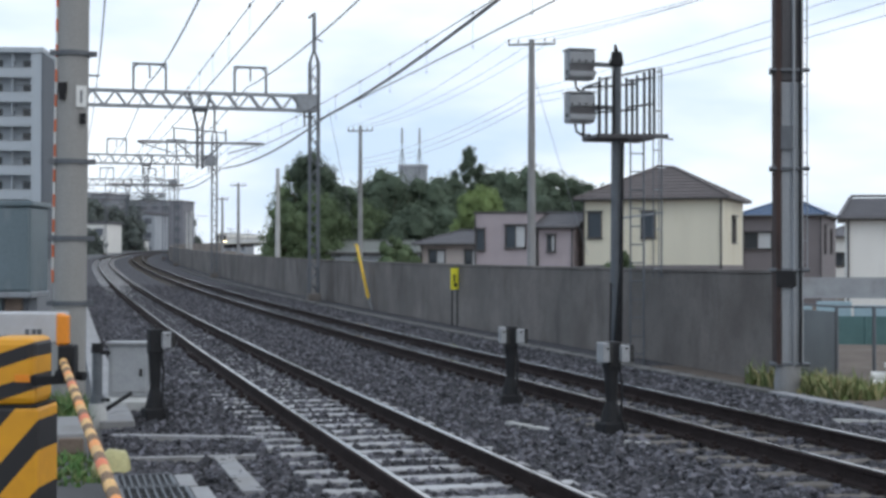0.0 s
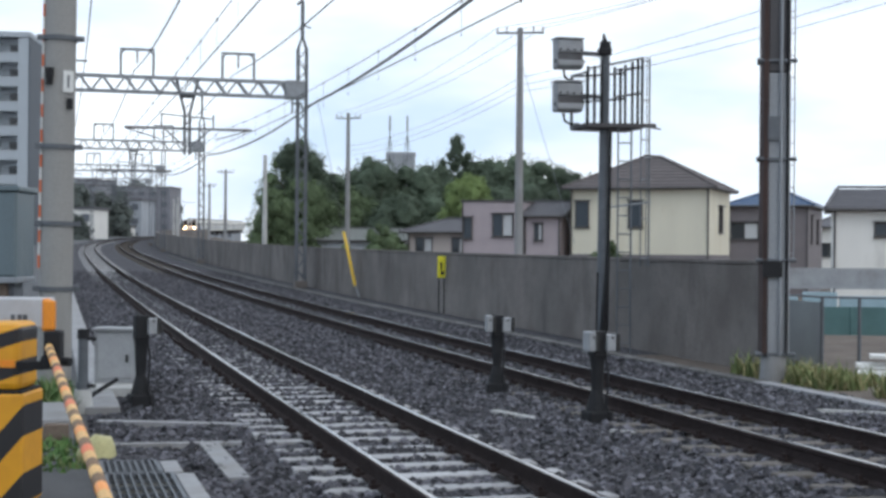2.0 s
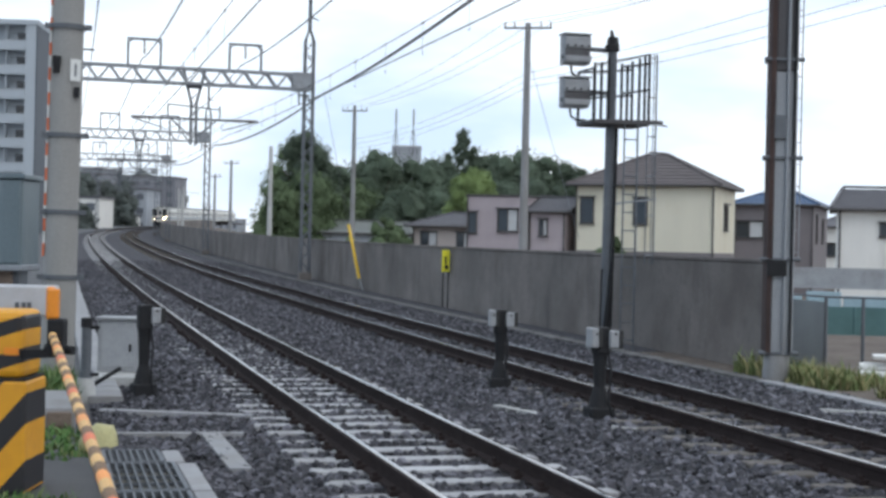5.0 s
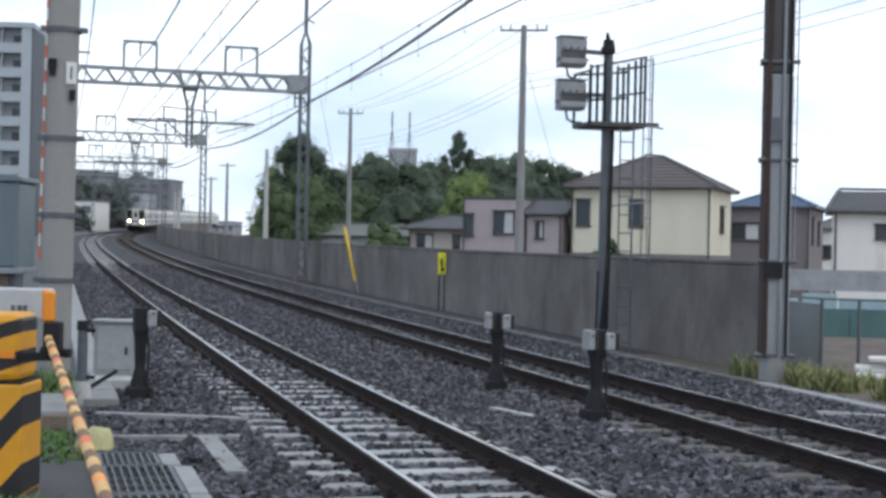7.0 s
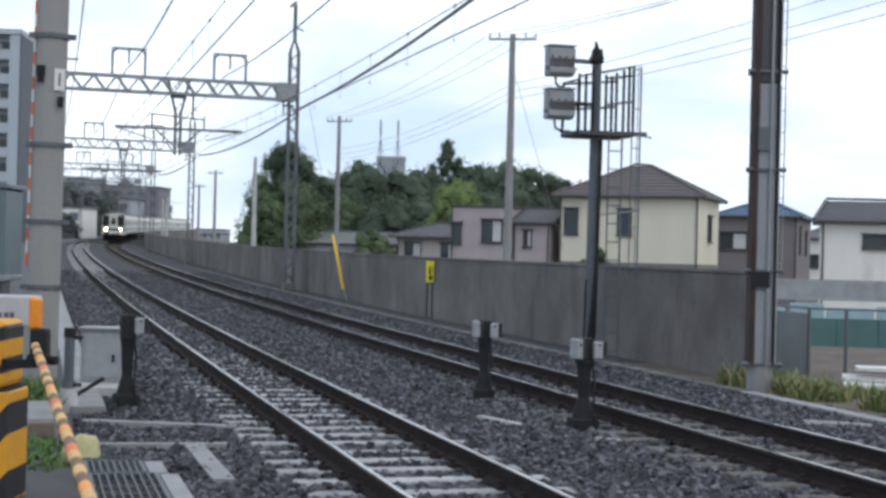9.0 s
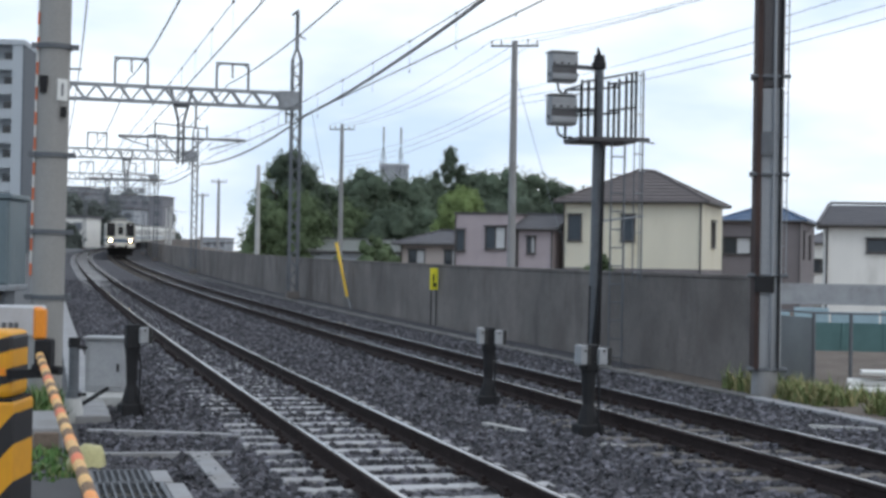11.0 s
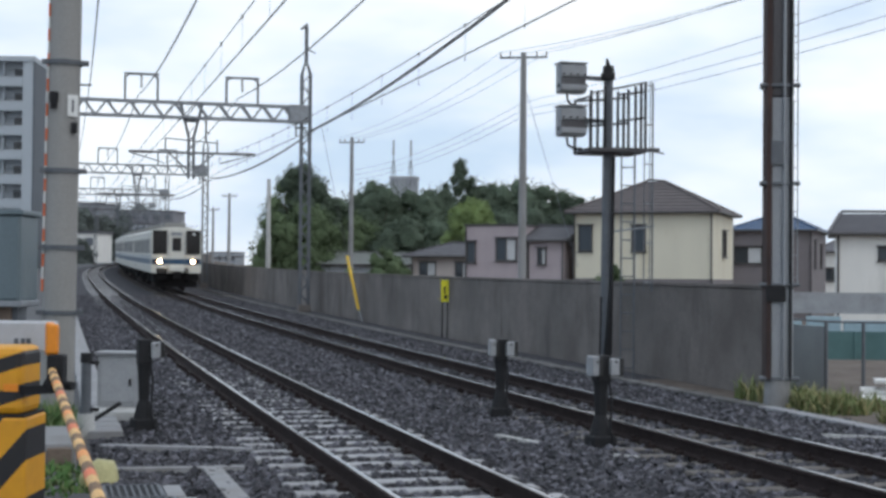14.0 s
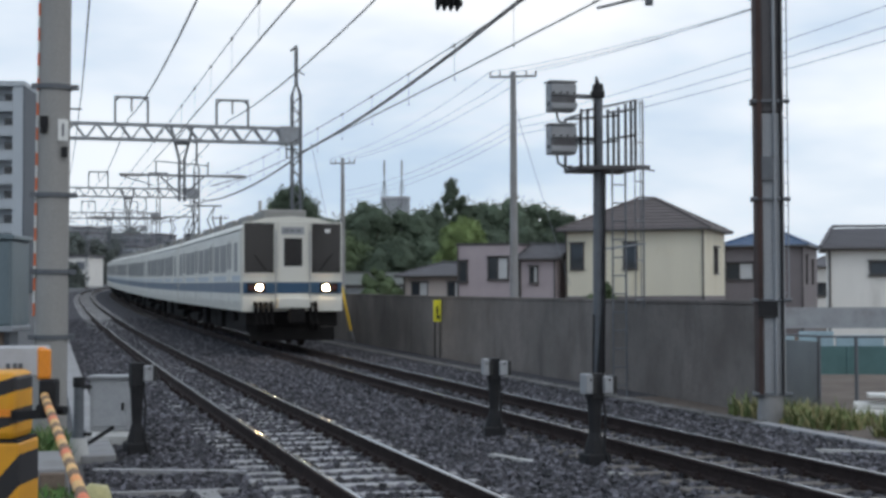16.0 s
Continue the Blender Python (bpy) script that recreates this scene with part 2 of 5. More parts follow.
# ---- mesh helpers ----
def box(bm, c, s, rz=0.0, m=None, bevel=0.0):
    r = bmesh.ops.create_cube(bm, size=1.0)
    mt = Matrix.Translation(c) @ Matrix.Rotation(radians(rz), 4, "Z") @ Matrix.Diagonal((*s, 1))
    if m is not None:
        mt = m @ mt
    bmesh.ops.transform(bm, matrix=mt, verts=r["verts"])
    if bevel:
        es = {e for v in r["verts"] for e in v.link_edges}
        bmesh.ops.bevel(bm, geom=list(es), offset=bevel, segments=2, affect="EDGES", profile=0.5)
    return bm


def rod(bm, p0, p1, r0, r1=None, seg=8, cap=True):
    p0, p1 = Vector(p0), Vector(p1)
    d = p1 - p0
    r1 = r0 if r1 is None else r1
    r = bmesh.ops.create_cone(bm, cap_ends=cap, segments=seg, radius1=r0, radius2=r1, depth=d.length)
    q = d.to_track_quat("Z", "Y").to_matrix().to_4x4()
    bmesh.ops.transform(bm, matrix=Matrix.Translation((p0 + p1) / 2) @ q, verts=r["verts"])
    return bm


def bar(bm, p0, p1, w, h=None, up=(0, 0, 1)):
    """Square bar from p0 to p1."""
    p0, p1 = Vector(p0), Vector(p1)
    d = p1 - p0
    h = w if h is None else h
    r = bmesh.ops.create_cube(bm, size=1.0)
    q = d.to_track_quat("Z", "Y").to_matrix().to_4x4()
    bmesh.ops.transform(bm, matrix=Matrix.Translation((p0 + p1) / 2) @ q @ Matrix.Diagonal((w, h, d.length, 1)), verts=r["verts"])
    return bm


def poly_prism(bm, pts, axis_fn, a, b):
    """Extrude a closed outline pts between axis_fn(p, a) and axis_fn(p, b)."""
    va = [bm.verts.new(axis_fn(p, a)) for p in pts]
    vb = [bm.verts.new(axis_fn(p, b)) for p in pts]
    n = len(pts)
    for i in range(n):
        bm.faces.new((va[i], va[(i + 1) % n], vb[(i + 1) % n], vb[i]))
    bm.faces.new(va[::-1])
    bm.faces.new(vb)
    return bm


def sweep(bm, outline, stations, frame_fn, closed=True):
    """Sweep an outline of (off, z) points along stations u."""
    rings = [[bm.verts.new(frame_fn(u, o, z)) for o, z in outline] for u in stations]
    n = len(outline)
    for a, b in zip(rings, rings[1:]):
        for i in range(n if closed else n - 1):
            j = (i + 1) % n
            bm.faces.new((a[i], a[j], b[j], b[i]))
    if closed:
        bm.faces.new(rings[0][::-1])
        bm.faces.new(rings[-1])
    return bm


def mesh_of(name, bm, material, smooth=False):
    bmesh.ops.recalc_face_normals(bm, faces=bm.faces)
    me = bpy.data.meshes.new(name)
    bm.to_mesh(me)
    bm.free()
    for mm in (material if isinstance(material, (list, tuple)) else [material]):
        me.materials.append(mm)
    if smooth:
        for p in me.polygons:
            p.use_smooth = True
    return me


def part(name, bm, material, parent=None, label="", smooth=False, at=None):
    ob = new(name, mesh_of(name, bm, material, smooth))
    if parent is not None:
        ob.parent = parent
    if at is not None:
        ob.matrix_basis = at
    if label:
        ob["label"] = label
    return ob


def thing(name, m, label, category, group="", kind=""):
    ob = new(name)
    ob.empty_display_size = 0.2
    ob.matrix_basis = m
    return tagged(ob, label, category, group, kind)


def B():
    return bmesh.new()


def stations(a, b, step):
    n = max(1, round((b - a) / step))
    return [a + (b - a) * i / n for i in range(n + 1)]


# ---- ground: one sheet to the horizon ----
def ground_z(u, off):
    if off < 0.9:
        z = -0.22
    elif off < 9.6:
        z = -0.245 if not (1.3 < off < 4.6 or 4.9 < off < 8.1) else -0.225
    elif off < WALL:
        z = -0.22
    else:
        k = min(1.0, (off - WALL) / 3.0)
        z = -0.25 - 0.2 * k if u < 20 else -0.25 - 0.9 * k
    return z


def build_ground():
    us = [-400, -120, -40] + stations(-20, 60, 1.0) + stations(62, 140, 3) + stations(146, 330, 8) + [380, 450, 600, 900, 1500, 2600]
    offs = [-1600, -600, -200, -80, -40, -20, -10, -6, -4, -3, -2, -1, -0.3, 0.2, 0.48] + stations(0.8, 10.1, 0.31) + [10.3, 10.9, 11.8, 13, 15, 18, 24, 32, 45, 70, 120, 260, 600, 1600]
    bm = B()
    rows = []
    for u in us:
        row = []
        for o in offs:
            if -20 <= u <= 330 and abs(o) < 130:
                p = trk(u, o, ground_z(u, o)) if abs(o) < 20 else None
            else:
                p = None
            if p is None:
                g = min(grade(min(u, 330)), 5)
                b = bend(min(max(u, 0), 400)) + o
                p = Vector((u * UX + b * WX, u * UY + b * WY, ground_z(u, o) + g))
            if 0.8 < o < 10 and -20 < u < 60:
                p.z += 0.03 * noise.noise(Vector((p.x * 1.3, p.y * 1.3, 0)))
            row.append(bm.verts.new(p))
        rows.append(row)
    for u, a, b in zip(us, rows, rows[1:]):
        for i in range(len(offs) - 1):
            f = bm.faces.new((a[i], a[i + 1], b[i + 1], b[i]))
            o = (offs[i] + offs[i + 1]) / 2
            f.material_index = 0 if 0.48 < o < (10.4 if u > 22 else 9.5) else (2 if o < 0.48 and a[i].co.y < 420 and o > -60 else 1)
    ob = part("ground", bm, [M["ballast"], M["soil"], M["asphalt"]])
    tagged(ob, "dark grey ballast bed and bare brown soil beside it", "ground", kind="structure")


build_ground()


# ---- rails ----
def rail_outline(o):
    return [(o - 0.065, -0.153), (o + 0.065, -0.153), (o + 0.06, -0.138), (o + 0.012, -0.12), (o + 0.009, -0.045), (o + 0.0325, -0.035),
            (o + 0.0325, -0.01), (o + 0.026, -0.003), (o - 0.026, -0.003), (o - 0.0325, -0.01), (o - 0.0325, -0.035), (o - 0.009, -0.045), (o - 0.012, -0.12), (o - 0.06, -0.138)]


def build_rail(o):
    root = thing("rail", pose(0, 0, 0), "rusty steel running rail with a wet shiny head", "rail", "running rails")
    st = stations(-12, 110, 2.5) + stations(116, 520, 8)
    bm = sweep(B(), rail_outline(o), st, trk)
    part("web", bm, M["rail_rust"], root, "dark rusty web and foot")
    # bright strip worn by the wheels, a little to the inside of the head
    inner = 0.008 if min(abs(o - RAILS[0]), abs(o - RAILS[2])) < 0.01 else -0.008
    c = o + inner
    head = [(c - 0.022, -0.0078), (c + 0.022, -0.0078), (c + 0.02, -0.001), (c + 0.012, 0), (c - 0.012, 0), (c - 0.02, -0.001)]
    part("head", sweep(B(), head, st, trk), M["rail_head"], root, "worn bright wet head")


for o in RAILS:
    build_rail(o)


# ---- retaining wall beside the far track ----
def build_wall():
    st = [19.6] + stations(22, 150, 4) + stations(158, 330, 10)
    h0 = 1.38
    root = thing("wall_east", pose(0, 0, 0), "long stained grey concrete wall beside the far track", "wall", kind="structure")
    bm = sweep(B(), [(WALL, -0.5), (WALL + 0.25, -0.5), (WALL + 0.25, h0), (WALL + 0.015, h0), (WALL, h0 - 0.015)], st, trk)
    part("wall_body", bm, M["wall"], root)
    bm = sweep(B(), [(WALL - 0.02, h0 + 0.004), (WALL + 0.27, h0 + 0.004), (WALL + 0.27, h0 + 0.05), (WALL - 0.02, h0 + 0.05)], st, trk)
    part("coping", bm, M["wall"], root)
    for i in range(16):
        u = 24.6 + i * 8.1
        part("joint", box(B(), (0, 0, h0 / 2 - 0.2), (0.005, 0.014, h0 + 0.36)), M["wall"], root, at=trk_pose(u, WALL - 0.002))


build_wall()


# ---- gantries over the tracks ----
def lattice_mast(root, x, h, w, top=True):
    """Square lattice mast with four legs and zigzag lacing."""
    mast = part("mast", box(B(), (x, 0, -0.05), (w + 0.16, w + 0.16, 0.3), bevel=0.02), M["wall"], root, "lattice steel mast on a concrete foot")
    c = w / 2
    body = h - 1.9 if top else h
    for sx in (-1, 1):
        for sy in (-1, 1):
            part("leg", bar(B(), (x + sx * c, sy * c, 0.1), (x + sx * c, sy * c, body), 0.075), M["steel"], mast)
    n = int(body / 0.42)
    bm = B()
    for i in range(n):
        z0, z1 = 0.15 + i * (body - 0.15) / n, 0.15 + (i + 1) * (body - 0.15) / n
        s = 1 if i % 2 else -1
        for k in (-1, 1):
            bar(bm, (x - s * c, k * c, z0), (x + s * c, k * c, z1), 0.05, 0.03)
            bar(bm, (x + k * c, -s * c, z0), (x + k * c, s * c, z1), 0.03, 0.05)
    part("lacing", bm, M["steel"], mast)
    if top:
        bm = B()
        bar(bm, (x, 0, body + 0.35), (x, 0, h), 0.13)
        for sx in (-1, 1):
            for sy in (-1, 1):
                bar(bm, (x + sx * c, sy * c, body), (x + sx * 0.05, sy * 0.05, body + 0.4), 0.05)
        bar(bm, (x - 0.22, 0, h - 0.12), (x + 0.04, 0, h + 0.1), 0.09)
        part("spire", bm, M["steel"], mast)


def insulator(bm, p0, p1, r=0.07, n=4):
    p0, p1 = Vector(p0), Vector(p1)
    rod(bm, p0, p1, r * 0.35, seg=6)
    for i in range(n):
        a = p0.lerp(p1, (i + 0.25) / n)
        b = p0.lerp(p1, (i + 0.65) / n)
        rod(bm, a, b, r, r * 0.6, seg=8)


def build_gantry(u):
    root = thing("catenary_gantry", trk_pose(u, 0), "grey lattice steel gantry spanning both tracks with wire hoops", "gantry", "overhead line gantries")
    xl, xr, zb, hb = 0.2, 9.66, 7.38, 0.58
    lattice_mast(root, xr, 11.2, 0.34)
    lattice_mast(root, xl, 8.6, 0.36, top=False)
    beam = part("beam", bar(B(), (xl, -0.2, zb), (xr, -0.2, zb), 0.09), M["galv"], root, "lattice beam of galvanised angle steel")
    for z in (zb, zb + hb):
        for y in (-0.2, 0.2):
            if z == zb and y < 0:
                continue
            part("chord", bar(B(), (xl, y, z), (xr, y, z), 0.09), M["galv"], beam)
    n = 22
    for i in range(n):
        x0, x1 = xl + (xr - xl) * i / n, xl + (xr - xl) * (i + 1) / n
        bm = B()
        a, b = (zb, zb + hb) if i % 2 else (zb + hb, zb)
        for y in (-0.2, 0.2):
            bar(bm, (x0, y, a), (x1, y, b), 0.115, 0.06)
        bar(bm, (x0, -0.2, zb), (x1, 0.2, zb), 0.03)
        bar(bm, (x0, 0.2, zb + hb), (x1, -0.2, zb + hb), 0.03)
        part("brace", bm, M["galv"], beam)
    for x in (xl + 0.28, xr - 0.3):
        bm = B()
        for y in (-0.235, 0.235):
            box(bm, (x, y, zb + hb / 2), (0.75, 0.02, hb + 0.14))
        part("gusset_plate", bm, M["galv"], beam)
    for xc in (3.22, 7.12):
        bm = B()
        for s in (-1, 1):
            bar(bm, (xc + s * 0.62, 0, zb + hb), (xc + s * 0.62, 0, zb + hb + 0.98), 0.085)
        bar(bm, (xc - 0.66, 0, zb + hb + 1.06), (xc + 0.66, 0, zb + hb + 1.06), 0.085)
        for s in (-1, 1):
            bar(bm, (xc + s * 0.62, 0, zb + hb + 0.9), (xc + s * 0.45, 0, zb + hb + 1.05), 0.06)
        hoop = part("hoop", bm, M["steel"], root)
        bm = B()
        insulator(bm, (xc, 0, zb + hb + 1.02), (xc, 0, zb + hb + 0.5), 0.06, 5)
        part("insulator", bm, M["insul"], hoop)
    # drop bracket between the tracks and its registration arm
    xd = 5.15
    bm = B()
    for s in (-1, 1):
        bar(bm, (xd + s * 0.42, 0, zb + hb), (xd + s * 0.1, 0, zb - 0.75), 0.1)
        bar(bm, (xd + s * 0.1, 0, zb - 0.75), (xd + s * 0.1, 0, 5.0), 0.1)
    for k in range(6):
        z = 5.15 + k * 0.32
        bar(bm, (xd - 0.1, 0, z), (xd + 0.1, 0, z + 0.28), 0.035)
    box(bm, (xd, 0, zb - 0.05), (0.62, 0.06, 0.25))
    part("drop_bracket", bm, M["steel"], root)
    bm = B()
    rod(bm, (xd - 2.4, -0.15, 6.0), (xd + 2.5, -0.15, 6.0), 0.045)
    for s in (-1, 1):
        rod(bm, (xd + s * 0.9, -0.15, 6.0), (xd + s * 0.16, -0.1, 5.35), 0.03)
        rod(bm, (xd + s * 2.3, -0.15, 5.95), (xd + s * 1.1, -0.15, 5.6), 0.022)
        rod(bm, (xd + s * 1.0, -0.15, 6.0), (xd + s * 1.0, -0.15, 6.55), 0.03)
    rod(bm, (xd - 1.0, -0.15, 6.55), (xd + 1.0, -0.15, 6.4), 0.025)
    arm = part("registration_arm", bm, M["steel"], root)
    for s in (-1, 1):
        bm = B()
        insulator(bm, (xd + s * 1.5, -0.15, 6.0), (xd + s * 2.4, -0.15, 6.0), 0.085, 6)
        part("insulator", bm, M["insul"], arm)
    part("feeder_arm", bar(B(), (xl, 0, 8.5), (xl + 1.15, 0, 8.5), 0.07), M["steel"], root)
    bm = B()
    bar(bm, (xr, -0.1, zb - 0.25), (xr - 0.45, -0.1, zb - 0.25), 0.07)
    bar(bm, (xr - 0.4, -0.1, zb - 0.6), (xr - 0.4, -0.1, zb + 0.1), 0.06)
    part("feeder_arm", bm, M["steel"], root)
    part("earth_arm", bar(B(), (xr, 0, 10.3), (xr + 0.35, 0, 10.15), 0.05), M["steel"], root)


for gu in (57.2, 98.5, 140.0, 182.0, 224.0):
    build_gantry(gu)


# ---- near support poles beside the level crossing ----
M["polecon"] = mat("spun_concrete", (0.32, 0.312, 0.30), 0.85, 0.14, 1.2, 40, 0.12, dirt=(0.25, 0.24, 0.225), dirt_at=0.56, streak=5)


def build_concrete_pole():
    root = thing("concrete_pole", trk_pose(18.0, 0.165, -0.4) @ Matrix.Rotation(radians(0.55), 4, "Y"), "tall round grey concrete pole with steel bands and a number plate", "pole")
    part("shaft", rod(B(), (0, 0, 0), (0, 0, 10.5), 0.2, 0.165, seg=48), M["polecon"], root)
    for z in (1.42, 2.2, 3.12, 4.42, 5.6):
        bm = B()
        rod(bm, (0, 0, z), (0, 0, z + 0.055), 0.212, 0.212, seg=24)
        box(bm, (0.22, -0.06, z + 0.03), (0.12, 0.06, 0.06))
        box(bm, (-0.22, -0.06, z + 0.03), (0.1, 0.06, 0.06))
        part("band", bm, M["steel"], root)
    plate = part("number_plate", box(B(), (0.1, -0.185, 3.92), (0.13, 0.012, 0.26), 20, bevel=0.004), M["white"], root, "small white plate")
    bm = B()
    box(bm, (0.1, -0.195, 3.92), (0.022, 0.008, 0.15), 20)
    part("marking", bm, M["steel"], plate)
    bm = B()
    box(bm, (-0.12, -0.16, 4.02), (0.1, 0.08, 0.12))
    box(bm, (-0.12, -0.16, 3.93), (0.08, 0.06, 0.1))
    part("clamp", bm, M["dark"], root)
    part("clamp", box(B(), (0.12, -0.17, 3.66), (0.07, 0.07, 0.12)), M["dark"], root)
    strip = part("guard_strip", rod(B(), (-0.205, -0.05, 1.7), (-0.19, -0.05, 5.6), 0.008, seg=8), M["steel"], root, "thin red and white banded rod")
    for k in range(26):
        a, b = 1.7 + k * 0.15, 1.7 + (k + 1) * 0.15
        x0, x1 = -0.205 + 0.015 * k / 26, -0.205 + 0.015 * (k + 1) / 26
        part("band", rod(B(), (x0, -0.05, a), (x1, -0.05, b), 0.013, seg=8), M["white"] if k % 2 else M["redor"], strip)


build_concrete_pole()


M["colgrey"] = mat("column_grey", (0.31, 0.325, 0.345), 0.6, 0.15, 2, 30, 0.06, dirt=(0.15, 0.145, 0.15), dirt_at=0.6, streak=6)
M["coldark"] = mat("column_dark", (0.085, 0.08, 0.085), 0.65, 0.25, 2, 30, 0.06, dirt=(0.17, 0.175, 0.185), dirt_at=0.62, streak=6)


def build_steel_column():
    root = thing("steel_column", trk_pose(18.0, 9.67, -0.25, -16), "tall weathered grey steel column with a rusty flange and climbing rungs", "column")
    part("footing", rod(B(), (0.03, 0, 0), (0.03, 0, 0.42), 0.19, 0.17, seg=20), M["concrete"], root)
    bm = B()
    box(bm, (0.06, 0, 2.33), (0.32, 0.28, 3.86), bevel=0.03)
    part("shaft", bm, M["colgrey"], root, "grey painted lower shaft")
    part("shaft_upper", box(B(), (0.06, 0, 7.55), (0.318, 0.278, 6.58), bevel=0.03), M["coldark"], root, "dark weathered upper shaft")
    part("flange", box(B(), (-0.125, -0.03, 5.6), (0.07, 0.30, 10.4), bevel=0.008), M["rust"], root, "rusty brown flange")
    part("conduit", rod(B(), (0.08, -0.17, 0.4), (0.08, -0.17, 10.8), 0.022, seg=10), M["colgrey"], root)
    part("conduit", rod(B(), (0.17, -0.165, 0.4), (0.17, -0.165, 10.8), 0.02, seg=10), M["dark"], root)
    for z in (0.42, 1.7, 3.08, 4.42, 5.9):
        bm = B()
        box(bm, (0.02, -0.0, z), (0.42, 0.36, 0.045), bevel=0.01)
        for s in (-1, 1):
            rod(bm, (0.02 + s * 0.2, -0.16, z), (0.02 + s * 0.27, -0.16, z), 0.03, seg=8)
        part("clamp_band", bm, M["steel"], root)
    bm = B()
    box(bm, (-0.03, -0.175, 1.58), (0.26, 0.05, 0.22))
    part("splice_plate", bm, M["dark"], root)
    bm = B()
    box(bm, (0.0, -0.17, 3.5), (0.2, 0.03, 0.32))
    part("patch", bm, M["steel"], root)
    bm = B()
    rod(bm, (0.275, -0.1, 1.7), (0.275, -0.1, 10.6), 0.009, seg=6)
    for i in range(29):
        z = 1.8 + i * 0.3
        rod(bm, (0.2, -0.1, z), (0.275, -0.1, z), 0.006, seg=6)
    part("rung_ladder", bm, M["galv"], root)


build_steel_column()


def build_near_beam():
    """Beam between the two near poles, with the registration gear that hangs from it."""
    root = thing("catenary_gantry", trk_pose(18.0, 0), "grey steel beam over the tracks carried by the near poles", "gantry", "overhead line gantries")
    bm = B()
    for z in (7.6, 8.1):
        for y in (-0.2, 0.2):
            bar(bm, (0.3, y, z), (9.8, y, z), 0.09)
    part("beam", bm, M["galv"], root)
    n = 22
    for i in range(n):
        x0, x1 = 0.3 + 9.5 * i / n, 0.3 + 9.5 * (i + 1) / n
        bm = B()
        for y in (-0.2, 0.2):
            bar(bm, (x0, y, 7.6 if i % 2 else 8.1), (x1, y, 8.1 if i % 2 else 7.6), 0.055, 0.04)
        part("brace", bm, M["galv"], root)
    bm = B()
    insulator(bm, (4.97, 0, 5.33), (5.32, 0, 5.33), 0.12, 4)
    box(bm, (5.15, 0, 5.42), (0.3, 0.12, 0.14), bevel=0.02)
    bar(bm, (5.15, 0, 7.6), (5.15, 0, 5.5), 0.12)
    part("drop_bracket", bm, M["dark"], root)
    bm = B()
    rod(bm, (5.15, 0, 5.66), (7.95, 0, 5.53), 0.03)
    rod(bm, (7.95, 0, 5.44), (7.95, 0, 5.66), 0.06)
    rod(bm, (7.85, 0, 5.54), (7.2, 0, 5.36), 0.02)
    part("registration_arm", bm, M["steel"], root)


build_near_beam()


# ---- overhead wires ----
SUPPORTS = (-30.0, 18.0, 57.2, 98.5, 140.0, 182.0, 224.0, 266.0, 308.0)


def wire_line(name, label, off, z_near, z_far, sag, r, step=4.0, off_near=None):
    """A wire hung from support to support, parallel to the line."""
    bm = B()
    pts = []
    for a, b in zip(SUPPORTS, SUPPORTS[1:]):
        n = max(2, int((b - a) / step))
        za, zb = (z_near if a <= 18 else z_far), (z_near if b <= 18 else z_far)
        on = off if off_near is None else off_near
        oa, ob = (on if a <= 18 else off), (on if b <= 18 else off)
        for i in range(n):
            k = i / n
            pts.append(trk(a + (b - a) * k, oa + (ob - oa) * k, za + (zb - za) * k - 4 * sag * k * (1 - k)))
    tube(bm, pts, r)
    ob = part(name, bm, M["wire"])
    return tagged(ob, label, "wire", "overhead wires"), pts


def tube(bm, pts, r, seg=5):
    rings = []
    for i, p in enumerate(pts):
        d = (pts[min(i + 1, len(pts) - 1)] - pts[max(i - 1, 0)]).normalized()
        s = d.cross(Vector((0, 0, 1))).normalized()
        t = s.cross(d)
        rings.append([bm.verts.new(p + (s * math.cos(2 * math.pi * k / seg) + t * math.sin(2 * math.pi * k / seg)) * r) for k in range(seg)])
    for a, b in zip(rings, rings[1:]):
        for k in range(seg):
            bm.faces.new((a[k], a[(k + 1) % seg], b[(k + 1) % seg], b[k]))
    return bm


def build_catenary():
    for off, on, zn, zf in ((3.1, 2.68, 7.0, 8.2), (6.95, 6.75, 8.1, 8.2)):
        wire_line("messenger_wire", "dark stranded messenger wire slung under the hoops", off, zn, zf, 0.45, 0.021, off_near=on)
    for off, on, drop, c_near, c_far, sag in ((3.08, 2.88, 0.52, 5.5, 6.0, 0.05), (6.52, 6.52, 0.56, 5.65, 6.0, 0.24)):
        aux, pts = wire_line("auxiliary_wire", "thin dark auxiliary wire with dropper clips", off, c_near, c_far, sag, 0.009, off_near=on)
        for i in range(0, 44):
            u = 4 + i * 3.1
            k = min(1, max(0, (u - 18) / 39.2))
            p = trk(u, on + (off - on) * k, c_near + (c_far - c_near) * k - 4 * sag * k * (1 - k))
            bm = B()
            rod(bm, p, p - Vector((0, 0, drop)), 0.003, seg=5)
            box(bm, p, (0.03, 0.06, 0.05))
            box(bm, p - Vector((0, 0, drop)), (0.02, 0.04, 0.03))
            part("dropper", bm, M["wire"], aux)
        wire_line("contact_wire", "thin dark contact wire over the rails", off, c_near - drop, c_far - drop, 0.05, 0.012, off_near=on)
    wire_line("feeder_cable", "thick black feeder cable along the mast row", 10.12, 8.8, 7.15, 0.42, 0.034)
    wire_line("feeder_wire", "thin feeder wire along the mast row", 10.17, 8.92, 7.22, 0.42, 0.014)
    wire_line("feeder_wire", "dark feeder wire on the pole row", 1.25, 7.6, 8.45, 0.55, 0.018, off_near=0.79)


build_catenary()


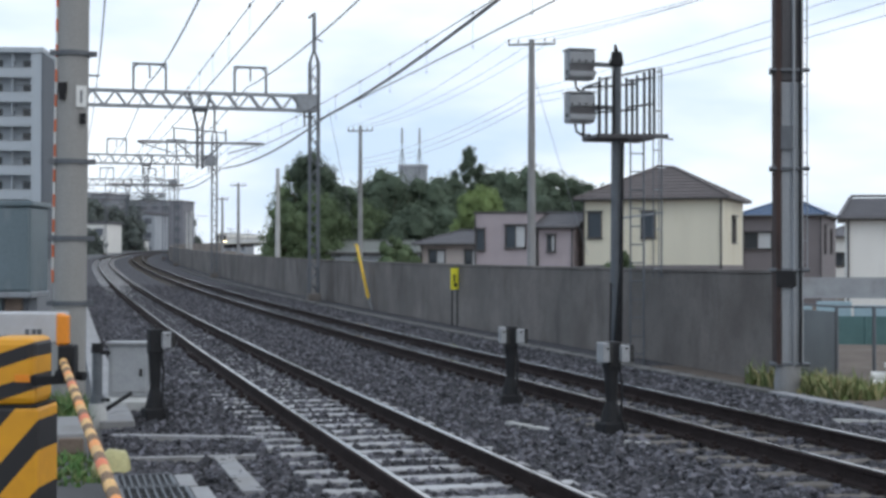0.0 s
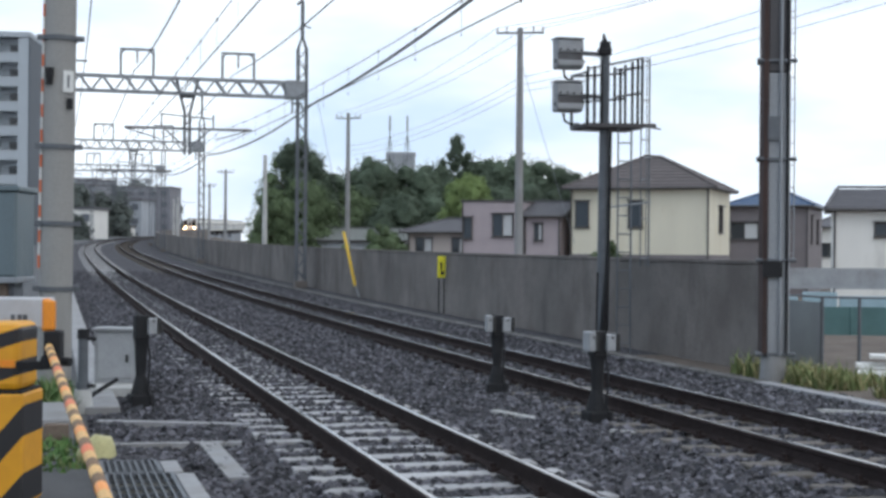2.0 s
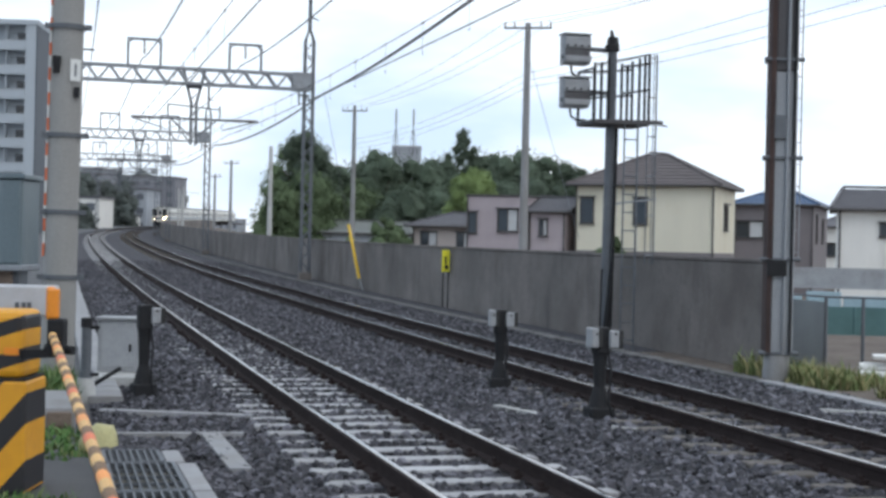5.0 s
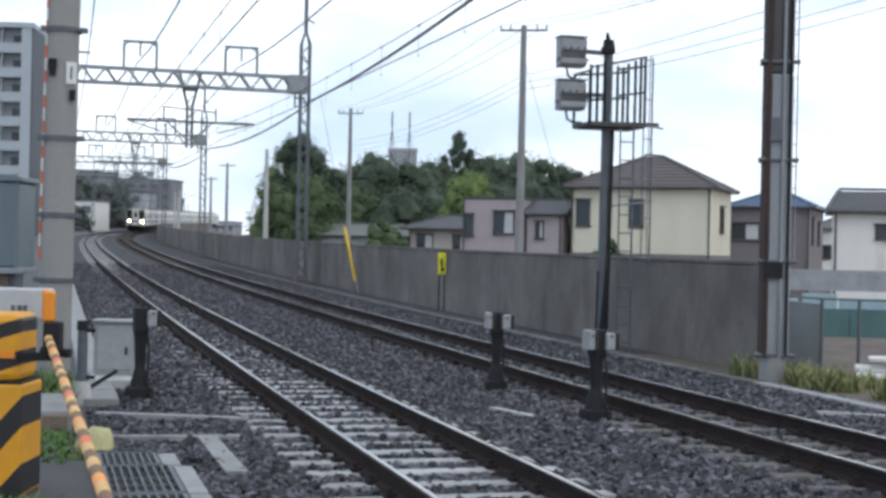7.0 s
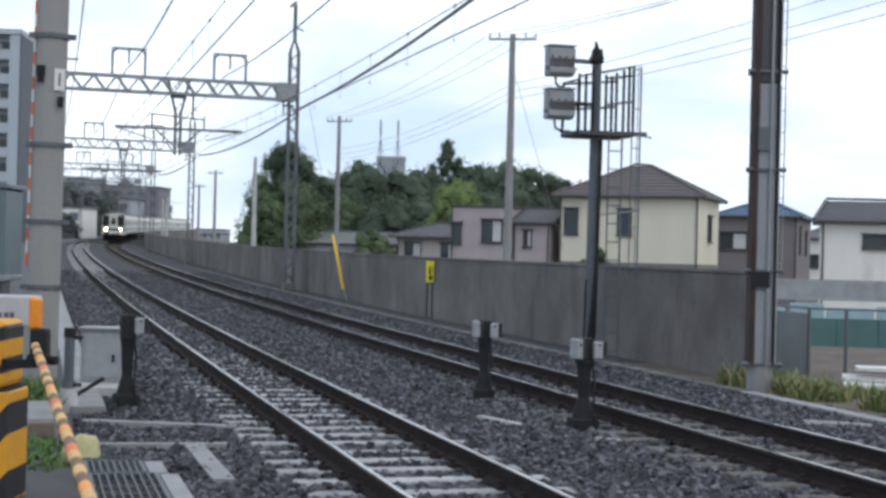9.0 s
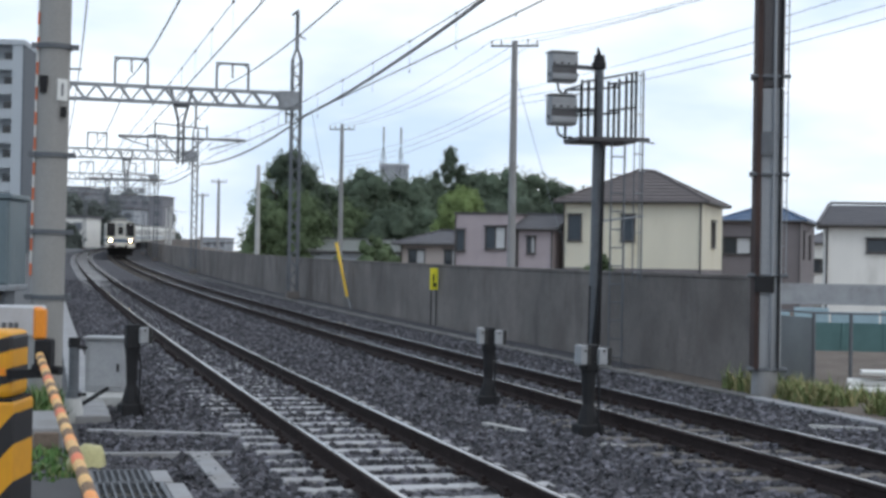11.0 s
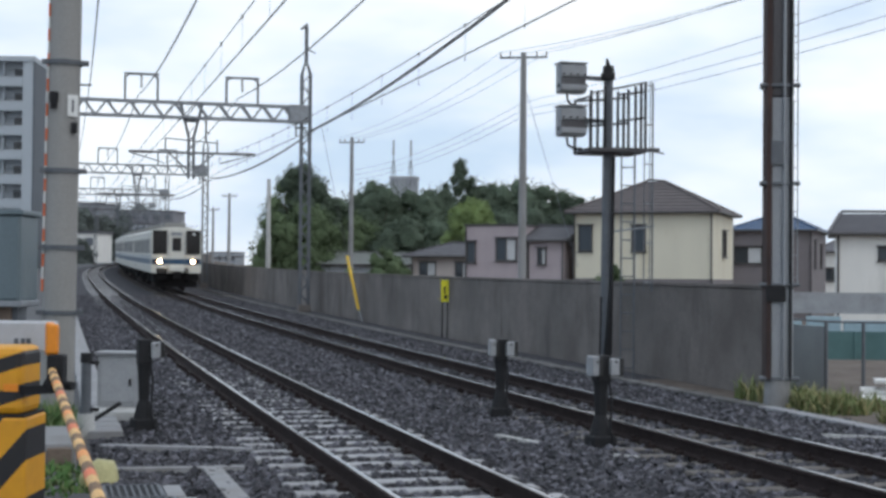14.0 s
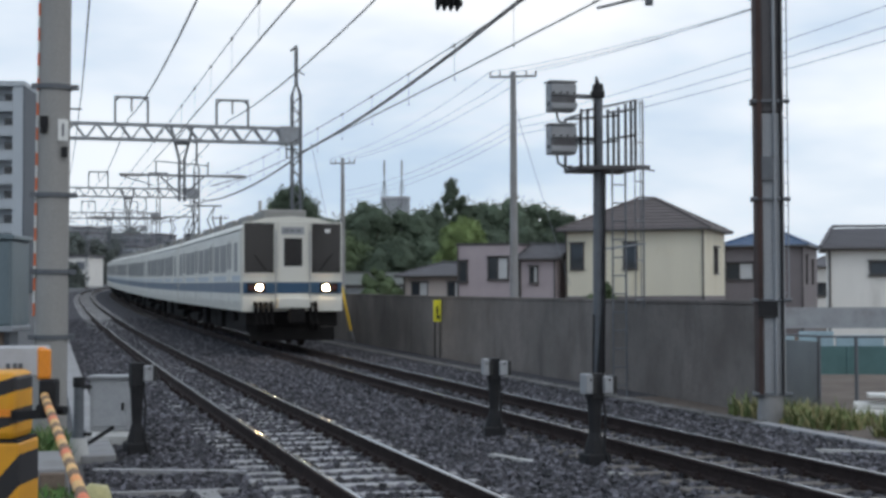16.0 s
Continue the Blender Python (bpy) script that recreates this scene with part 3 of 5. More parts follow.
# ---- colour-light signal on its own mast ----
def build_signal():
    root = thing("railway_signal", trk_pose(23.3, 9.26, -0.32), "signal mast with two grey signal cases, cage platform and ladders", "signal")
    part("footing", box(B(), (0, 0, 0.1), (0.5, 0.5, 0.3), bevel=0.03), M["concrete"], root)
    part("mast", rod(B(), (0, 0, 0.1), (0.03, 0, 5.45), 0.095, 0.08, seg=20), M["steel"], root, "grey tubular mast with dark streaks")
    bm = B()
    rod(bm, (0.05, -0.12, 0.5), (0.09, -0.12, 3.9), 0.03, seg=8)
    rod(bm, (-0.06, -0.11, 0.15), (0.06, -0.13, 1.6), 0.05, 0.035, seg=8)
    rod(bm, (-0.14, -0.11, 0.2), (-0.12, -0.11, 1.5), 0.018, seg=8)
    part("cable_conduit", bm, M["dark"], root)
    bm = B()
    rod(bm, (0.03, 0, 5.32), (0.03, 0, 5.47), 0.11, 0.09, seg=16)
    box(bm, (0.0, -0.05, 5.28), (0.22, 0.16, 0.12), bevel=0.02)
    rod(bm, (0.02, 0, 5.46), (0.0, 0, 5.6), 0.05, 0.02, seg=8)
    part("cap", bm, M["dark"], root)
    # signal cases seen from behind
    for zc in (5.2, 4.47):
        case = part("signal_case", box(B(), (-0.69, -0.1, zc), (0.47, 0.26, 0.5), bevel=0.03), M["lgrey"], root, "light grey weathered case")
        part("recess", box(B(), (-0.69, -0.232, zc - 0.045), (0.44, 0.02, 0.13), bevel=0.006), M["coldark"], case, "dark recessed strip")
        part("lower_flap", box(B(), (-0.69, -0.25, zc - 0.16), (0.46, 0.05, 0.10), bevel=0.012), M["lgrey"], case)
        part("upper_flap", box(B(), (-0.69, -0.245, zc + 0.12), (0.46, 0.04, 0.19), bevel=0.012), M["lgrey"], case)
        part("roof_plate", box(B(), (-0.69, -0.1, zc + 0.262), (0.5, 0.34, 0.02), bevel=0.006), M["galv"], case)
        for dx in (-0.19, -0.06, 0.06, 0.19):
            part("bolt", rod(B(), (-0.69 + dx, -0.26, zc + 0.06), (-0.69 + dx, -0.285, zc + 0.06), 0.018, seg=8), M["dark"], case)
        for dx in (-0.25, 0.25):
            part("latch", box(B(), (-0.69 + dx, -0.16, zc - 0.12), (0.03, 0.1, 0.06), bevel=0.006), M["steel"], case)
        part("bracket", bar(B(), (-0.42, -0.05, zc + 0.04), (0.0, 0, zc + 0.04), 0.07), M["steel"], root)
    for z0 in (4.93, 4.2):
        bm = B()
        pts = [Vector((-0.78, -0.15, z0)), Vector((-0.77, -0.18, z0 - 0.13)), Vector((-0.66, -0.18, z0 - 0.19)), Vector((-0.5, -0.15, z0 - 0.18))]
        tube(bm, pts, 0.022, 6)
        part("cable", bm, M["dark"], root)
    # platform and cage
    bm = B()
    box(bm, (0.1, 0.1, 3.98), (1.0, 0.75, 0.05))
    for x in (-0.4, 0.6):
        bar(bm, (x, -0.28, 4.0), (x, 0.48, 4.0), 0.06)
    bar(bm, (-0.4, -0.28, 4.0), (0.85, -0.28, 4.02), 0.07)
    bar(bm, (-0.4, 0.48, 4.0), (0.6, 0.48, 4.0), 0.07)
    part("platform", bm, M["coldark"], root, "small steel grating platform")
    cage = part("cage", bar(B(), (-0.4, -0.28, 4.95), (0.62, -0.28, 5.18), 0.03), M["steel"], root, "dark tubular guard cage")
    for x, y, zt in ((-0.4, -0.28, 4.9), (-0.27, -0.28, 5.0), (-0.14, -0.28, 5.08), (-0.4, 0.48, 4.9), (-0.1, 0.48, 5.1), (0.2, -0.28, 4.98), (0.42, -0.28, 5.1), (0.52, -0.28, 5.15), (0.6, 0.48, 5.15), (0.4, 0.48, 5.1), (0.6, -0.28, 5.18)):
        part("upright", rod(B(), (x, y, 4.0), (x, y, zt), 0.026, seg=8), M["dark"], cage)
    for z in (4.45, 4.9):
        part("guard_rail", rod(B(), (-0.4, -0.28, z), (-0.4, 0.48, z), 0.02, seg=6), M["steel"], cage)
        part("guard_rail", rod(B(), (-0.4, 0.48, z), (0.6, 0.48, z + 0.1), 0.02, seg=6), M["steel"], cage)
        part("guard_rail", rod(B(), (0.1, -0.28, z + 0.04), (0.6, -0.28, z + 0.12), 0.02, seg=6), M["steel"], cage)
    # main ladder and outer hooped ladder
    lad = part("ladder", rod(B(), (0.16, -0.3, 0.0), (0.16, -0.3, 4.0), 0.014, seg=6), M["steel"], root, "thin dull steel ladder")
    part("stile", rod(B(), (0.40, -0.3, 0.0), (0.40, -0.3, 4.4), 0.017, seg=6), M["steel"], lad)
    for i in range(13):
        part("rung", rod(B(), (0.16, -0.3, 0.3 + i * 0.31), (0.40, -0.3, 0.3 + i * 0.31), 0.011, seg=6), M["steel"], lad)
    hoop = part("safety_hoop", rod(B(), (0.66, -0.1, 1.6), (0.66, -0.1, 5.2), 0.010, seg=6), M["steel"], root)
    for dx, dy in ((0.06, -0.1), (0.12, -0.06), (0.17, 0.02)):
        part("strap", rod(B(), (0.66 + dx, -0.1 + dy, 1.6), (0.66 + dx, -0.1 + dy, 5.2), 0.008, seg=6), M["steel"], hoop)
    for i in range(6):
        z = 1.75 + i * 0.68
        bm = B()
        rod(bm, (0.66, -0.1, z), (0.83, -0.08, z), 0.011, seg=6)
        part("hoop_band", bm, M["galv"], hoop)
    part("stay", rod(B(), (0.55, -0.1, 4.05), (1.02, -0.12, 3.98), 0.016, seg=6), M["galv"], root)
    part("stay", rod(B(), (0.1, -0.1, 2.62), (0.85, -0.1, 2.72), 0.016, seg=6), M["galv"], root)


build_signal()


# ---- train on the far track ----
CAR_L, CAR_GAP = 19.5, 0.5
HW = 1.39
SECTION = [(-HW + 0.03, 1.03), (HW - 0.03, 1.03), (HW, 1.3), (HW, 3.12), (HW - 0.06, 3.3), (HW - 0.22, 3.43), (0.7, 3.55), (0, 3.6),
           (-0.7, 3.55), (-HW + 0.22, 3.43), (-HW + 0.06, 3.3), (-HW, 3.12), (-HW, 1.3)]


def bogie(root, y):
    bg = part("bogie", box(B(), (0, y, 0.62), (1.9, 2.6, 0.18), bevel=0.03), M["under"], root)
    for s in (-1, 1):
        part("side_frame", box(B(), (s * 0.98, y, 0.55), (0.14, 2.9, 0.26), bevel=0.03), M["under"], bg)
        for k in (-1.05, 1.05):
            bm = B()
            rod(bm, (s * 0.46, y + k, 0.44), (s * 0.59, y + k, 0.44), 0.43, 0.41, seg=20)
            part("wheel", bm, M["rail_rust"], bg)


def build_car(index):
    root = thing("train_car", trk_pose(200 + index * 20, TRACK2), "ivory commuter train car with a blue waist band" if index else
                 "ivory leading train car with blue band and lit headlights", "train car", "cars of the train")
    y0 = 0.18 if index == 0 else 0.0
    bm = poly_prism(B(), SECTION, lambda p, y: (p[0], y, p[1]), y0, CAR_L)
    part("body", bm, M["train"], root)
    rf = [(-1.1, 3.47), (-0.7, 3.556), (0, 3.607), (0.7, 3.556), (1.1, 3.47), (0.7, 3.59), (0, 3.645), (-0.7, 3.59)]
    part("roof", poly_prism(B(), rf, lambda p, y: (p[0], y, p[1]), 0.8, CAR_L - 0.3), M["troof"], root, "grey roof sheet")
    for s in (-1, 1):
        part("band", box(B(), (s * HW, CAR_L / 2 + y0 / 2, 1.66), (0.012, CAR_L - y0 - 0.02, 0.3)), M["band"], root, "blue waist band")
        part("band", box(B(), (s * HW, CAR_L / 2 + y0 / 2, 1.92), (0.010, CAR_L - y0 - 0.02, 0.14)), M["band2"], root, "paler blue line")
        for d in range(4):
            yc = 2.6 + d * 4.78
            door = part("door", box(B(), (s * (HW + 0.002), yc, 2.12), (0.02, 1.3, 1.86), bevel=0.004), M["train"], root, "pair of sliding doors")
            for k in (-0.33, 0.33):
                part("door_window", box(B(), (s * (HW + 0.008), yc + k, 2.55), (0.02, 0.4, 0.75), bevel=0.004), M["sglass"], door)
            part("door_gap", box(B(), (s * (HW + 0.009), yc, 2.12), (0.016, 0.02, 1.84)), M["under"], door)
            part("door_band", box(B(), (s * (HW + 0.008), yc, 1.66), (0.016, 1.28, 0.3)), M["band"], door)
        for d in range(3):
            for k in (-0.85, 0.85):
                part("side_window", box(B(), (s * (HW + 0.001), 4.99 + d * 4.78 + k, 2.5), (0.02, 1.35, 0.8), bevel=0.004), M["sglass"], root)
        part("side_window", box(B(), (s * (HW + 0.001), 1.15, 2.5), (0.02, 0.62, 0.8), bevel=0.004), M["sglass"], root)
        part("side_window", box(B(), (s * (HW + 0.001), 18.5, 2.5), (0.02, 0.9, 0.8), bevel=0.004), M["sglass"], root)
        part("gutter", box(B(), (s * (HW - 0.02), CAR_L / 2 + y0 / 2, 3.22), (0.05, CAR_L - y0 - 0.1, 0.03)), M["troof"], root)
    for k in range(5):
        part("roof_vent", box(B(), (0, 2.4 + k * 3.6, 3.72), (1.2, 2.1, 0.24), bevel=0.05), M["troof"], root)
    for k, (w, l) in enumerate(((1.9, 2.6), (2.0, 1.6), (1.8, 2.2), (1.9, 1.2))):
        part("equipment_box", box(B(), (0, 6.1 + k * 2.55, 0.68), (w, l * 0.8, 0.6), bevel=0.02), M["under"], root)
    bogie(root, 2.9)
    bogie(root, 16.6)
    if index in (1, 4):
        for yy in (4.0, 15.5):
            pan = part("pantograph", box(B(), (0, yy, 3.85), (1.5, 1.6, 0.1)), M["steel"], root)
            for s in (-1, 1):
                for e in (-1, 1):
                    part("lower_arm", bar(B(), (s * 0.55, yy + e * 0.7, 3.9), (s * 0.3, yy + e * 1.0, 4.55), 0.04), M["steel"], pan)
                    part("upper_arm", bar(B(), (s * 0.3, yy + e * 1.0, 4.55), (s * 0.5, yy, 5.1), 0.035), M["steel"], pan)
            part("collector", bar(B(), (-0.8, yy, 5.12), (0.8, yy, 5.12), 0.06), M["steel"], pan)
    if index:
        part("gangway", box(B(), (0, -0.25, 2.1), (0.9, 0.5, 2.0)), M["under"], root)
        part("end_wall", box(B(), (0, 0.0, 2.3), (2.6, 0.02, 2.2)), M["train"], root)
    else:
        build_face(root)
    return root


def build_face(root):
    """Driving end: three bays with large dark windows, band, lamps, coupler and hoses."""
    out = [(-HW + 0.05, 1.03), (HW - 0.05, 1.03), (HW - 0.03, 1.3), (HW - 0.03, 3.1), (HW - 0.1, 3.29), (HW - 0.26, 3.41), (0.7, 3.53), (0, 3.58),
           (-0.7, 3.53), (-HW + 0.26, 3.41), (-HW + 0.1, 3.29), (-HW + 0.03, 3.1), (-HW + 0.03, 1.3)]
    face = part("face", poly_prism(B(), out, lambda p, y: (p[0], y, p[1]), 0.0, 0.19), M["train"], root, "ivory cab front")
    for s in (-1, 1):
        win = part("windscreen", box(B(), (s * 0.91, -0.012, 2.73), (0.80, 0.03, 1.33), bevel=0.008), M["tglass"], face)
        bm = B()
        for dx in (-0.42, 0.42):
            box(bm, (s * 0.91 + dx, -0.015, 2.73), (0.035, 0.05, 1.4))
        for dz in (-0.685, 0.685):
            box(bm, (s * 0.91, -0.015, 2.73 + dz), (0.87, 0.05, 0.035))
        part("window_frame", bm, M["train"], win)
        part("wiper", bar(B(), (s * 0.7, -0.05, 2.1), (s * 1.05, -0.05, 2.55), 0.02), M["under"], win)
        lamp = part("lamp_housing", box(B(), (s * 0.98, -0.02, 1.665), (0.5, 0.06, 0.26), bevel=0.02), M["under"], face)
        part("headlight", rod(B(), (s * 0.905, -0.045, 1.665), (s * 0.905, -0.07, 1.665), 0.078, 0.075, seg=24), M["headlight"], lamp, "bright lit headlight")
        part("tail_lamp", rod(B(), (s * 1.13, -0.045, 1.665), (s * 1.13, -0.06, 1.665), 0.07, seg=16), M["taillight"], lamp)
        part("apron", box(B(), (s * 0.92, -0.01, 1.2), (0.88, 0.03, 0.36), bevel=0.01), M["train"], face)
        part("handrail", rod(B(), (s * 0.46, -0.06, 1.1), (s * 0.46, -0.06, 3.2), 0.014, seg=6), M["galv"], face)
    door = part("cab_door", box(B(), (0, -0.012, 2.25), (0.78, 0.03, 2.4), bevel=0.008), M["train"], face)
    part("door_window", box(B(), (0.01, -0.03, 2.62), (0.5, 0.02, 0.76), bevel=0.006), M["tglass"], door)
    part("sign_box", box(B(), (0, -0.028, 3.2), (0.62, 0.02, 0.2), bevel=0.006), M["lgrey"], door)
    for k in (-0.16, -0.02, 0.16):
        part("sign_bar", box(B(), (k, -0.041, 3.2), (0.1, 0.006, 0.05)), M["steel"], door)
    part("band", box(B(), (0, -0.02, 1.66), (2.68, 0.026, 0.3)), M["band"], face, "blue band")
    part("badge", box(B(), (0.95, -0.035, 3.2), (0.14, 0.006, 0.1)), M["white"], face)
    part("step_plate", box(B(), (0, -0.14, 1.25), (0.86, 0.3, 0.26), bevel=0.02), M["train"], face)
    cp = part("coupler", box(B(), (0, -0.42, 0.92), (0.32, 0.7, 0.3), bevel=0.04), M["under"], root)
    part("coupler_head", box(B(), (0, -0.74, 0.92), (0.42, 0.22, 0.4), bevel=0.05), M["under"], cp)
    part("pilot", box(B(), (0, 0.1, 0.42), (2.3, 0.08, 0.36), bevel=0.02), M["under"], root)
    part("underframe", box(B(), (0, 0.9, 0.82), (2.5, 1.5, 0.4), bevel=0.02), M["under"], root)
    for x in (-1.02, -0.88, -0.74, -0.6, 0.45, 0.6):
        bm = B()
        tube(bm, [Vector((x, 0.02, 1.2)), Vector((x, -0.12, 1.25)), Vector((x, -0.2, 1.1)), Vector((x + 0.03, -0.2, 0.7)), Vector((x + 0.05, -0.05, 0.55))], 0.062, 6)
        part("jumper_hose", bm, M["under"], root)


CARS = [build_car(i) for i in range(8)]

# leading end of the train along the line, second by second
TRAIN = [(0.0, 370.0), (3.5, 297.0), (7.0, 224.0), (8.0, 203.5), (9.0, 183.2), (11.5, 132.8), (12.5, 112.6), (13.5, 92.2), (14.0, 81.7), (14.5, 70.9), (15.0, 59.9), (15.5, 49.2), (16.0, 38.8)]


def train_u(t):
    for (t0, a), (t1, b) in zip(TRAIN, TRAIN[1:]):
        if t <= t1:
            return a + (b - a) * (t - t0) / (t1 - t0)
    return TRAIN[-1][1]


def car_pose(uf):
    a, b = trk(uf, TRACK2), trk(uf + CAR_L, TRACK2)
    d = b - a
    return pose(a.x, a.y, a.z, math.degrees(math.atan2(d.z, math.hypot(d.x, d.y))), 0, math.degrees(math.atan2(-d.x, d.y)))


# ---- small trackside posts with grey cases ----
def build_detector(u, off, h, turn, left_case):
    root = thing("detector_post", trk_pose(u, off, -0.22, turn), "black iron trackside post with light grey detector cases", "detector", "trackside detectors")
    bm = B()
    box(bm, (0, 0, 0.07), (0.26, 0.26, 0.16), bevel=0.02)
    rod(bm, (0, 0, 0.14), (0, 0, 0.36), 0.12, 0.06, seg=12)
    part("base", bm, M["dark"], root)
    part("post", rod(B(), (0, 0, 0.28), (0, 0, h - 0.3), 0.055, 0.075, seg=12), M["dark"], root)
    part("head", box(B(), (0, 0, h - 0.13), (0.15, 0.17, 0.27), bevel=0.015), M["dark"], root)
    part("shoulder", rod(B(), (0, 0, h - 0.42), (0, 0, h - 0.24), 0.06, 0.085, seg=12), M["dark"], root)
    for s in ((-1, 1) if left_case else (1,)):
        case = part("case", box(B(), (s * (0.115 if s < 0 else 0.10), -0.05, h - (0.1 if s < 0 else 0.115)), (0.075 if s < 0 else 0.10, 0.17, 0.2 if s < 0 else 0.17), bevel=0.012), M["lgrey"], root, "light grey case")
        part("hood", box(B(), (0.172 if s > 0 else -0.06, -0.05, h - 0.11), (0.04, 0.18, 0.18), bevel=0.01), M["black"], case)
        part("cover_screw", rod(B(), (s * 0.105, -0.13, h - 0.06), (s * 0.105, -0.145, h - 0.06), 0.012, seg=8), M["dark"], case)
    part("cable", tube(B(), [Vector((0.05, -0.09, h - 0.26)), Vector((0.075, -0.1, h * 0.55)), Vector((0.05, -0.12, 0.2)), Vector((0.1, -0.16, 0.02))], 0.014, 6), M["dark"], root)


build_detector(17.0, 5.42, 0.98, -8, True)
build_detector(13.87, 5.51, 0.96, 4, True)
build_detector(16.39, 1.09, 1.02, 10, False)


# ---- level crossing gear by the road ----
def stripe_mat(name, sx, sz, width, phase=0.0):
    """Painted diagonal yellow and black warning stripes."""
    m = bpy.data.materials.new(name)
    m.use_nodes = True
    n, l = m.node_tree.nodes, m.node_tree.links
    b = n["Principled BSDF"]
    tc = n.new("ShaderNodeTexCoord")
    sep = n.new("ShaderNodeSeparateXYZ")
    l.new(tc.outputs["Object"], sep.inputs[0])
    ax = n.new("ShaderNodeMath")
    ax.operation = "MULTIPLY_ADD"
    ax.inputs[1].default_value = sx / width
    ax.inputs[2].default_value = phase
    l.new(sep.outputs["X"], ax.inputs[0])
    az = n.new("ShaderNodeMath")
    az.operation = "MULTIPLY_ADD"
    az.inputs[1].default_value = sz / width
    l.new(sep.outputs["Z"], az.inputs[0])
    l.new(ax.outputs[0], az.inputs[2])
    fr = n.new("ShaderNodeMath")
    fr.operation = "FRACT"
    l.new(az.outputs[0], fr.inputs[0])
    gt = n.new("ShaderNodeMath")
    gt.operation = "GREATER_THAN"
    gt.inputs[1].default_value = 0.55
    l.new(fr.outputs[0], gt.inputs[0])
    no = n.new("ShaderNodeTexNoise")
    no.inputs["Scale"].default_value = 9
    no.inputs["Detail"].default_value = 6
    l.new(tc.outputs["Object"], no.inputs["Vector"])
    ye = n.new("ShaderNodeMix")
    ye.data_type = "RGBA"
    ye.inputs[6].default_value = (0.85, 0.40, 0.015, 1)
    ye.inputs[7].default_value = (0.62, 0.27, 0.02, 1)
    l.new(no.outputs["Fac"], ye.inputs[0])
    mx = n.new("ShaderNodeMix")
    mx.data_type = "RGBA"
    l.new(gt.outputs[0], mx.inputs[0])
    l.new(ye.outputs[2], mx.inputs[6])
    mx.inputs[7].default_value = (0.022, 0.02, 0.022, 1)
    l.new(mx.outputs[2], b.inputs["Base Color"])
    b.inputs["Roughness"].default_value = 0.5
    return m


def build_barrier():
    root = thing("barrier_machine", pose(-3.11, 10.05, -0.2), "yellow and black striped level crossing barrier machine with arm", "barrier")
    low = stripe_mat("warning_stripes_lower", -1.15, 1.0, 0.46, 0.2)
    upm = stripe_mat("warning_stripes_upper", -0.33, 1.0, 0.22, -0.16)
    part("lower_housing", box(B(), (-0.02, 0, 0.385), (0.60, 0.5, 0.77), bevel=0.02), low, root, "striped lower housing")
    part("upper_housing", box(B(), (-0.03, 0, 1.015), (0.56, 0.46, 0.46), bevel=0.05), upm, root, "striped upper housing")
    part("seam", box(B(), (-0.025, 0, 0.778), (0.585, 0.48, 0.02)), M["dark"], root)
    part("plate", box(B(), (0.17, -0.235, 0.97), (0.1, 0.012, 0.05)), M["orange"], root)
    lamp = part("lamp", box(B(), (0.50, -0.42, 1.31), (0.075, 0.07, 0.2), bevel=0.015), M["orange"], root, "orange plastic lamp cover")
    part("lamp_back", box(B(), (0.465, -0.36, 1.31), (0.05, 0.08, 0.22), bevel=0.015), M["orange"], lamp)
    br = part("arm_bracket", box(B(), (0.53, -0.42, 1.09), (0.11, 0.13, 0.24), bevel=0.015), M["dark"], root, "black arm bracket")
    part("pivot", rod(B(), (0.44, -0.36, 1.01), (0.64, -0.42, 1.0), 0.03, seg=12), M["dark"], br)
    part("counterweight_bar", bar(B(), (0.25, -0.2, 0.95), (0.52, -0.4, 0.98), 0.06), M["dark"], br)
    a, b = Vector((0.52, -0.5, 1.1)), Vector((2.62, -7.0, 0.66))
    n = 46
    arm = part("barrier_arm", rod(B(), a, b, 0.018, seg=8), M["dark"], root, "thin arm wrapped in orange, yellow and black bands")
    kinds = ("lemonish", "dark", "lemonish", "dark", "orange", "lemonish", "dark", "redor")
    cream = M["armcream"]
    for i in range(n):
        p, q = a.lerp(b, i / n), a.lerp(b, (i + 0.97) / n)
        k = kinds[i % 8]
        m = cream if k == "lemonish" else M["armdark"] if k == "dark" else M[k]
        part("band", rod(B(), p, q, 0.028, 0.026, seg=10), m, arm)


M["armdark"] = mat("arm_brown", (0.2, 0.11, 0.05), 0.6, 0.2, 6, 40, 0.03)
M["armcream"] = mat("arm_cream", (0.72, 0.42, 0.14), 0.5, 0.15, 6, 40, 0.03)
build_barrier()


